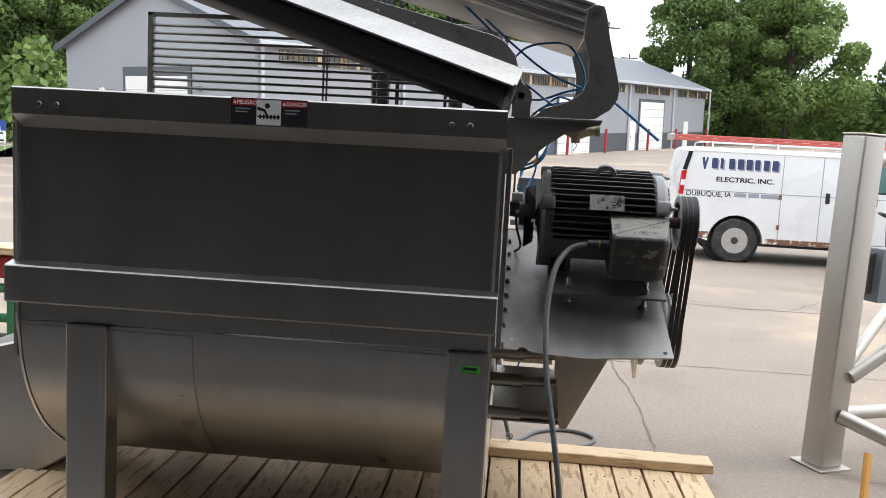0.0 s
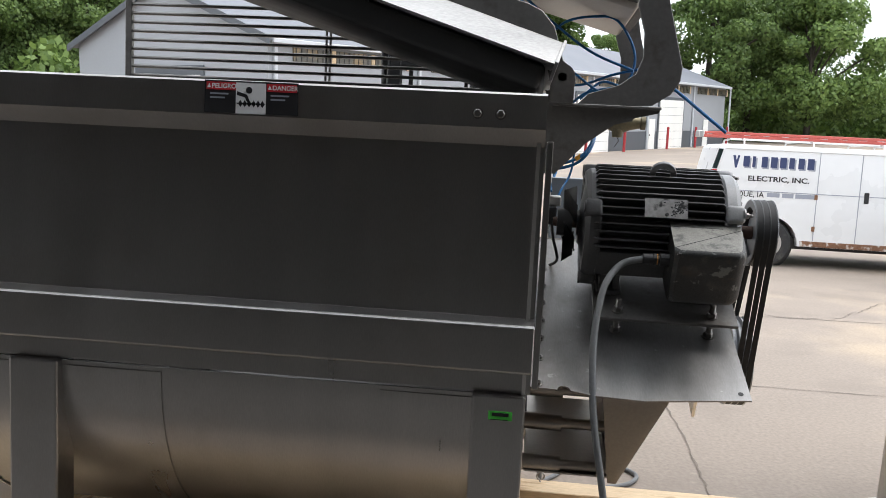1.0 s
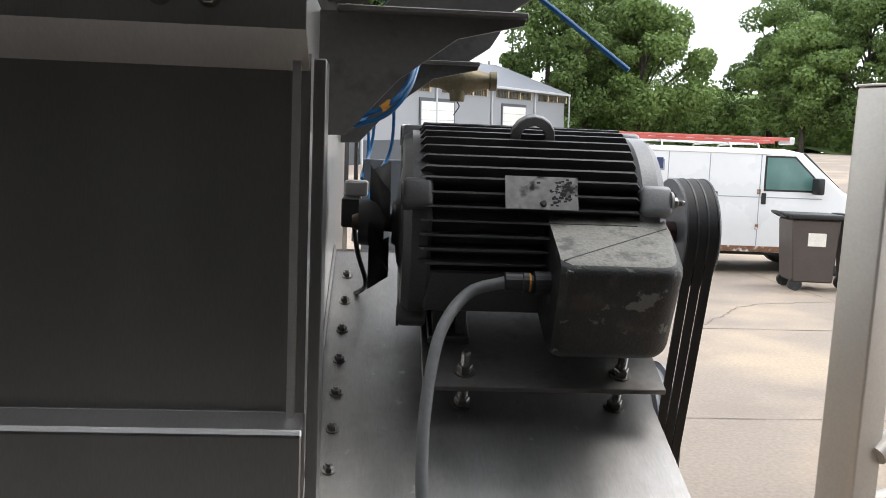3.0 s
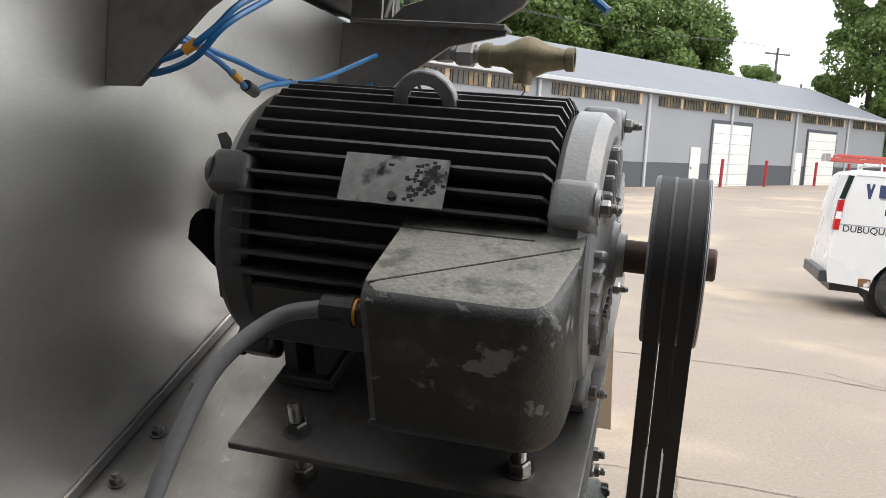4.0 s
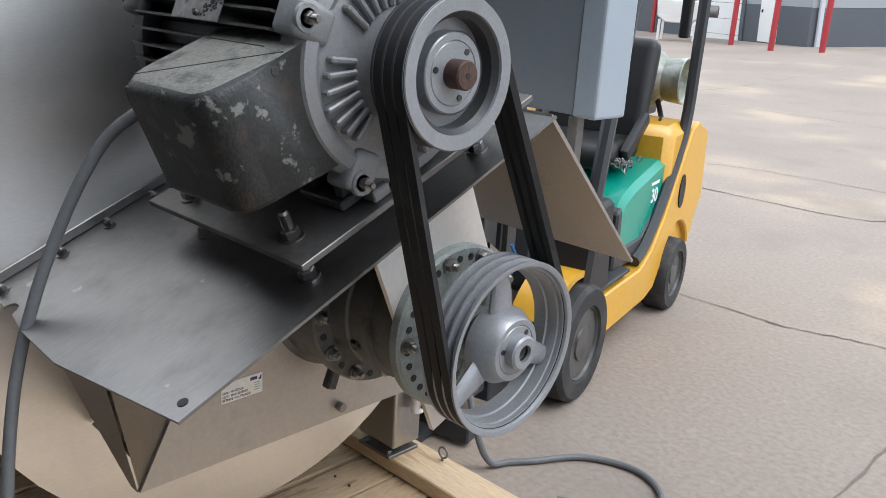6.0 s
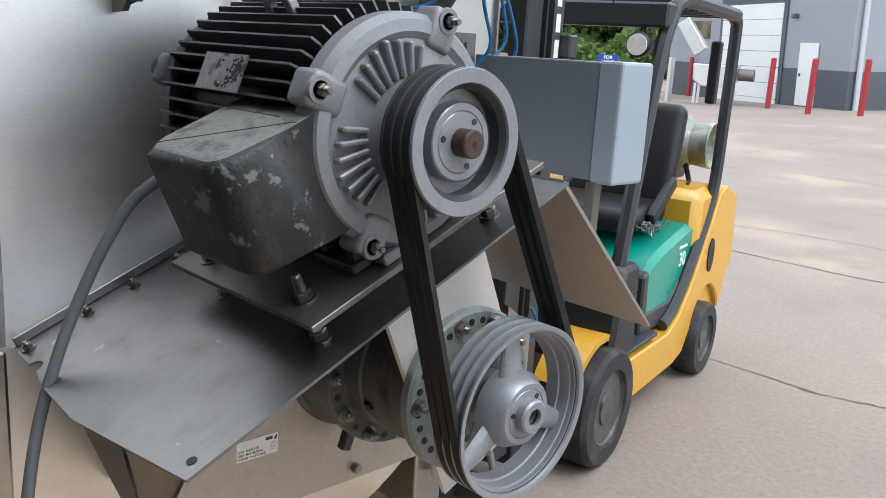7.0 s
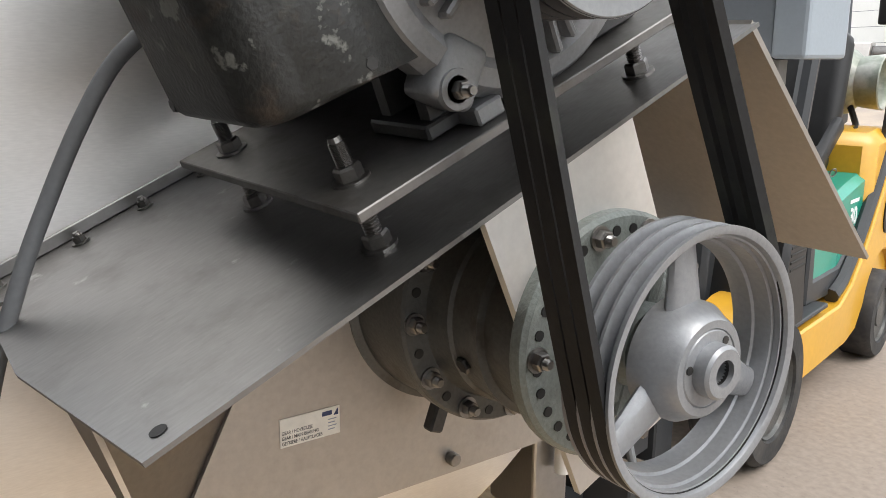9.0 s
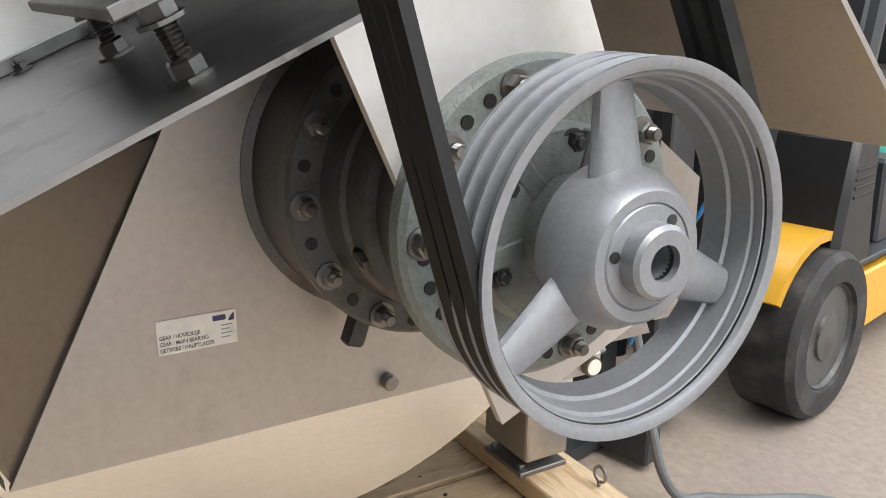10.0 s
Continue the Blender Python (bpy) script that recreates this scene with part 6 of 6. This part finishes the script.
def lease_sign(x, y, yaw, s=1.0):
    b = thing("lease_sign", "blue and white lease sign on two white posts", "sign", group="lease signs")
    part("board", box(-0.6, 0.6, 0, 0.04, 0.75, 1.95), INKWHITE, b)
    part("header", box(-0.6, 0.6, -0.006, -0.002, 1.4, 1.95), BLUESIGN, b)
    text("FOR", 0.27, INKWHITE, b, pose(0, -0.008, 1.70) @ RIGHT, "word", 0.001, "CENTER", 0.006)
    text("LEASE", 0.27, INKWHITE, b, pose(0, -0.008, 1.44) @ RIGHT, "word", 0.001, "CENTER", 0.006)
    for k, w in enumerate((0.45, 0.3, 0.5)):
        part("text_bar", box(-w, w, -0.006, -0.002, 1.22 - k * 0.2, 1.32 - k * 0.2), INKSHADE if k == 1 else INKBLACK, b)
    for q in (-0.55, 0.5):
        part("post", box(q, q + 0.06, 0.042, 0.1, 0, 1.95), WHITE, b)
    b.matrix_basis = Matrix.Translation((x, y, rise(x, y))) @ pose(0, 0, 0, 0, 0, yaw) @ Matrix.Scale(s, 4)


lease_sign(-24.0, 38.5, 30, 0.85)

# red and green implement at the far end of the mixer
imp = thing("green_implement", "green and red tubular steel implement", "machine", (-3.4, 6.2, 0))
for z in (0.06, 0.30, 0.52):
    part("rail", cyl((-4.8, 6.0, z + 0.02), (-3.15, 6.0, z + 0.02), 0.035, 12), MACHGREEN, imp, smooth=True)
part("red_beam", box(-4.8, -3.2, 5.95, 6.1, 0.62, 0.78, 0.01, 1), RED, imp)
for x in (-4.7, -3.25):
    part("post", box(x - 0.04, x + 0.04, 5.96, 6.04, 0.0, 0.62, 0.005, 1), MACHGREEN, imp)
part("brush", cyl((-4.0, 6.05, 0.1), (-3.2, 6.05, 0.1), 0.09, 14), RUBBER, imp, smooth=True)
part("plank", box(-4.8, -3.18, 5.9, 6.2, 0.80, 0.85, 0.004, 1), WOODX, imp)
ch = part("discharge_chute", prism([(-2.30, 0.62), (-1.66, 0.80), (-1.66, 0.20), (-1.88, 0.06), (-2.12, 0.04), (-2.30, 0.12)], 3.95, 4.5, "y", 0.01), STEEL_SIDE, mixer, "curved stainless discharge chute")

# ---- poles, wires, hillside, trees ----
def utility_pole(x, y, h, yaw):
    p = thing("utility_pole", "weathered wooden utility pole with crossarm", "utility pole", group="utility poles")
    part("shaft", cyl((0, 0, -0.5), (0, 0, h), 0.17, 12, None, 0.11), POLEWOOD, p, smooth=True)
    part("crossarm", box(-1.2, 1.2, -0.06, 0.06, h - 0.6, h - 0.46), POLEWOOD, p)
    for q in (-1.1, -0.5, 0.5, 1.1):
        part("insulator", cyl((q, 0, h - 0.46), (q, 0, h - 0.28), 0.05, 8), TRIM, p)
    p.matrix_basis = Matrix.Translation((x, y, rise(x, y))) @ pose(0, 0, 0, 0, 0, yaw)


utility_pole(8.0, 88.0, 11.6, 20)
utility_pole(12.95, 112.0, 10.9, 20)
utility_pole(-16.5, 60.0, 12.0, 20)
wires = bmesh.new()
for k, dx in enumerate((-1.1, 0.5, 1.1)):
    tube([(-16.5 + dx, 60, rise(-16.5, 60) + 11.8), (-5, 73, rise(-5, 73) + 11.2), (8.0 + dx, 88, rise(8.0, 88) + 11.4), (12.95 + dx, 112, rise(12.95, 112) + 10.7)], 0.018, 5, 6, wires)
wo = part("power_lines", wires, PLASTIC, None)
tagged(wo, "thin dark overhead power lines", "cable")


def hill_z(r, a):
    near = 62 if a < -27 else 88
    t = min(1, max(0, (r - near) / 45))
    x, y = r * math.sin(radians(a)), r * math.cos(radians(a))
    return rise(x, y) - 0.15 + 9.0 * t * t * (3 - 2 * t)


bm = bmesh.new()
rows = []
for r in (44, 50, 56, 62, 68, 75, 82, 90, 100, 112, 130, 160, 220):
    rows.append([bm.verts.new((r * math.sin(radians(a)), r * math.cos(radians(a)), hill_z(r, a) + 0.6 * math.sin(a * 0.7 + r * 0.1))) for a in range(-70, 62, 3)])
for p, q in zip(rows, rows[1:]):
    for i in range(len(p) - 1):
        aa = -70 + 3 * i
        if (aa < -30 or p[i].co.length > 84):
            bm.faces.new((p[i], p[i + 1], q[i + 1], q[i]))
for v in [v for v in bm.verts if not v.link_faces]:
    bm.verts.remove(v)
hill = part("hillside", bm, GRASS, None, smooth=True)
tagged(hill, "grassy hillside behind the warehouse", "hill", kind="structure")
bank = part("earth_bank", put(prism([(-6, 0), (6, 0), (4, 1.4), (-5, 1.8)], 0, 4, "y", 0.3), Matrix.Translation((-33, 42, rise(-33, 42) - 0.1)) @ pose(0, 0, 0, 0, 0, 38)), SOIL, None, smooth=True)
tagged(bank, "bare reddish earth bank below the grass", "bank", kind="structure")


def crown_mesh(seed, height, radius, n, leaf):
    """Trunk with limbs, and a crown of many small leaf clumps round uneven lobes."""
    r = np.random.RandomState(seed)
    lobes = []
    for k in range(46):
        f = r.uniform(0.24, 1.0)
        w = radius * (1.0 - 0.75 * abs(f - 0.55) ** 1.4 * 2) * r.uniform(0.25, 0.95)
        a = r.uniform(0, 2 * math.pi)
        lobes.append((w * math.cos(a), w * math.sin(a), height * f * 0.93, radius * r.uniform(0.15, 0.36)))
    lobes = np.array(lobes)
    which = r.randint(0, len(lobes), n)
    d = r.normal(size=(n, 3))
    d /= np.linalg.norm(d, axis=1)[:, None]
    rad = lobes[which, 3] * (0.62 + 0.45 * r.rand(n) ** 0.6)
    c = lobes[which, :3] + d * rad[:, None] * np.array([1, 1, 0.75])
    u = r.normal(size=(n, 3)) + d * 0.3
    u /= np.linalg.norm(u, axis=1)[:, None]
    v = np.cross(u, d + 0.3 * r.normal(size=(n, 3)))
    v /= np.linalg.norm(v, axis=1)[:, None]
    s = leaf * (0.6 + 0.8 * r.rand(n))[:, None]
    q = np.stack([c - u * s, c - v * s * 0.6, c + u * s, c + v * s * 0.6], 1).reshape(-1, 3)
    me = bpy.data.meshes.new("crown")
    me.from_pydata(q.tolist(), [], [[4 * i, 4 * i + 1, 4 * i + 2, 4 * i + 3] for i in range(n)])
    return me, lobes


def tree(seed, height, radius, n, leaf, material, label):
    me, lobes = crown_mesh(seed, height, radius, n, leaf)
    t = thing("tree", label, "tree", group="trees round the yard")
    b = tube([(0, 0, -1.0), (0.1, 0, height * 0.2), (-0.15, 0.1, height * 0.45), (0.1, 0, height * 0.8)], (height * 0.024, height * 0.006), 9, 5)
    part("trunk", b, BARK, t, smooth=True)
    for k in range(0, 14):
        x, y, z, _ = lobes[k]
        z0 = max(height * 0.18, z - radius * 0.7)
        part("limb", tube([(0, 0, z0), (x * 0.4, y * 0.4, z0 + (z - z0) * 0.5), (x, y, z)], (height * 0.009, height * 0.003), 6, 3), BARK, t, smooth=True)
    me.materials.append(material)
    o = new("crown", me)
    o.parent = t
    return t


kinds = [tree(11, 17, 6.5, 36000, 0.17, LEAF, "tall broad deciduous tree in full leaf"), tree(23, 14, 6.0, 36000, 0.17, LEAF2, "broad light green deciduous tree in full leaf"), tree(37, 19, 5.5, 36000, 0.17, LEAF, "tall dark deciduous tree in full leaf")]
places = [(15.5, 84, 2, 1.0), (24.5, 84, 1, 1.05), (21.0, 92, 0, 1.0), (39, 88, 0, 0.85), (38.5, 80, 1, 0.9), (43, 78, 2, 0.8), (49, 74, 0, 0.95), (8.5, 118, 1, 0.55), (54, 60, 1, 0.9), (28, 110, 1, 1.0), (46, 98, 0, 1.0)]
rr = random.Random(4)
for k in range(32):
    a = -62 + k * 2.0
    r = rr.uniform(84, 108) if a > -27 else rr.uniform(62, 84)
    places.append((r * math.sin(radians(a)), r * math.cos(radians(a)), k % 3, rr.uniform(0.75, 1.05) * (1.6 if -27 < a < -5 else 1.2 if a > -27 else 1)))
for i, (x, y, k, s) in enumerate(places):
    a = math.degrees(math.atan2(x, y))
    z = hill_z(math.hypot(x, y), a) if (a < -30 or math.hypot(x, y) > 84) else rise(x, y)
    m = Matrix.Translation((x, y, z - 0.3)) @ pose(0, 0, 0, 0, 0, 47 * i)
    if i < 3:
        kinds[k].matrix_basis = m @ Matrix.Scale(s, 4)
        continue
    c = copy_thing(kinds[k], m)
    c.scale = (s, s, s)

# dense scrub at the wood's edge
n = 60000
r = np.random.RandomState(9)
az = np.radians(r.uniform(-66, 40, n))
base_r = np.where(np.degrees(az) < -27, 62, 92)
rad = base_r + r.uniform(0, 16, n)
hgt = (r.rand(n) ** 1.3) * (3.0 + 2.5 * np.sin(az * 23 + 1) + 1.5 * np.sin(az * 57))
hgt = np.abs(hgt)
cx, cy = rad * np.sin(az), rad * np.cos(az)
cz = np.array([hill_z(q, math.degrees(w)) for q, w in zip(rad, az)]) + hgt
c = np.stack([cx, cy, cz], 1)
u = r.normal(size=(n, 3))
u /= np.linalg.norm(u, axis=1)[:, None]
v = np.cross(u, r.normal(size=(n, 3)))
v /= np.linalg.norm(v, axis=1)[:, None]
s = (0.2 + 0.22 * r.rand(n))[:, None]
q = np.stack([c - u * s, c - v * s * 0.7, c + u * s, c + v * s * 0.7], 1).reshape(-1, 3)
me = bpy.data.meshes.new("scrub")
me.from_pydata(q.tolist(), [], [[4 * i, 4 * i + 1, 4 * i + 2, 4 * i + 3] for i in range(n)])
me.materials.append(LEAF2)
tagged(new("scrub", me), "dense green scrub along the wood's edge", "bushes", kind="stuff")
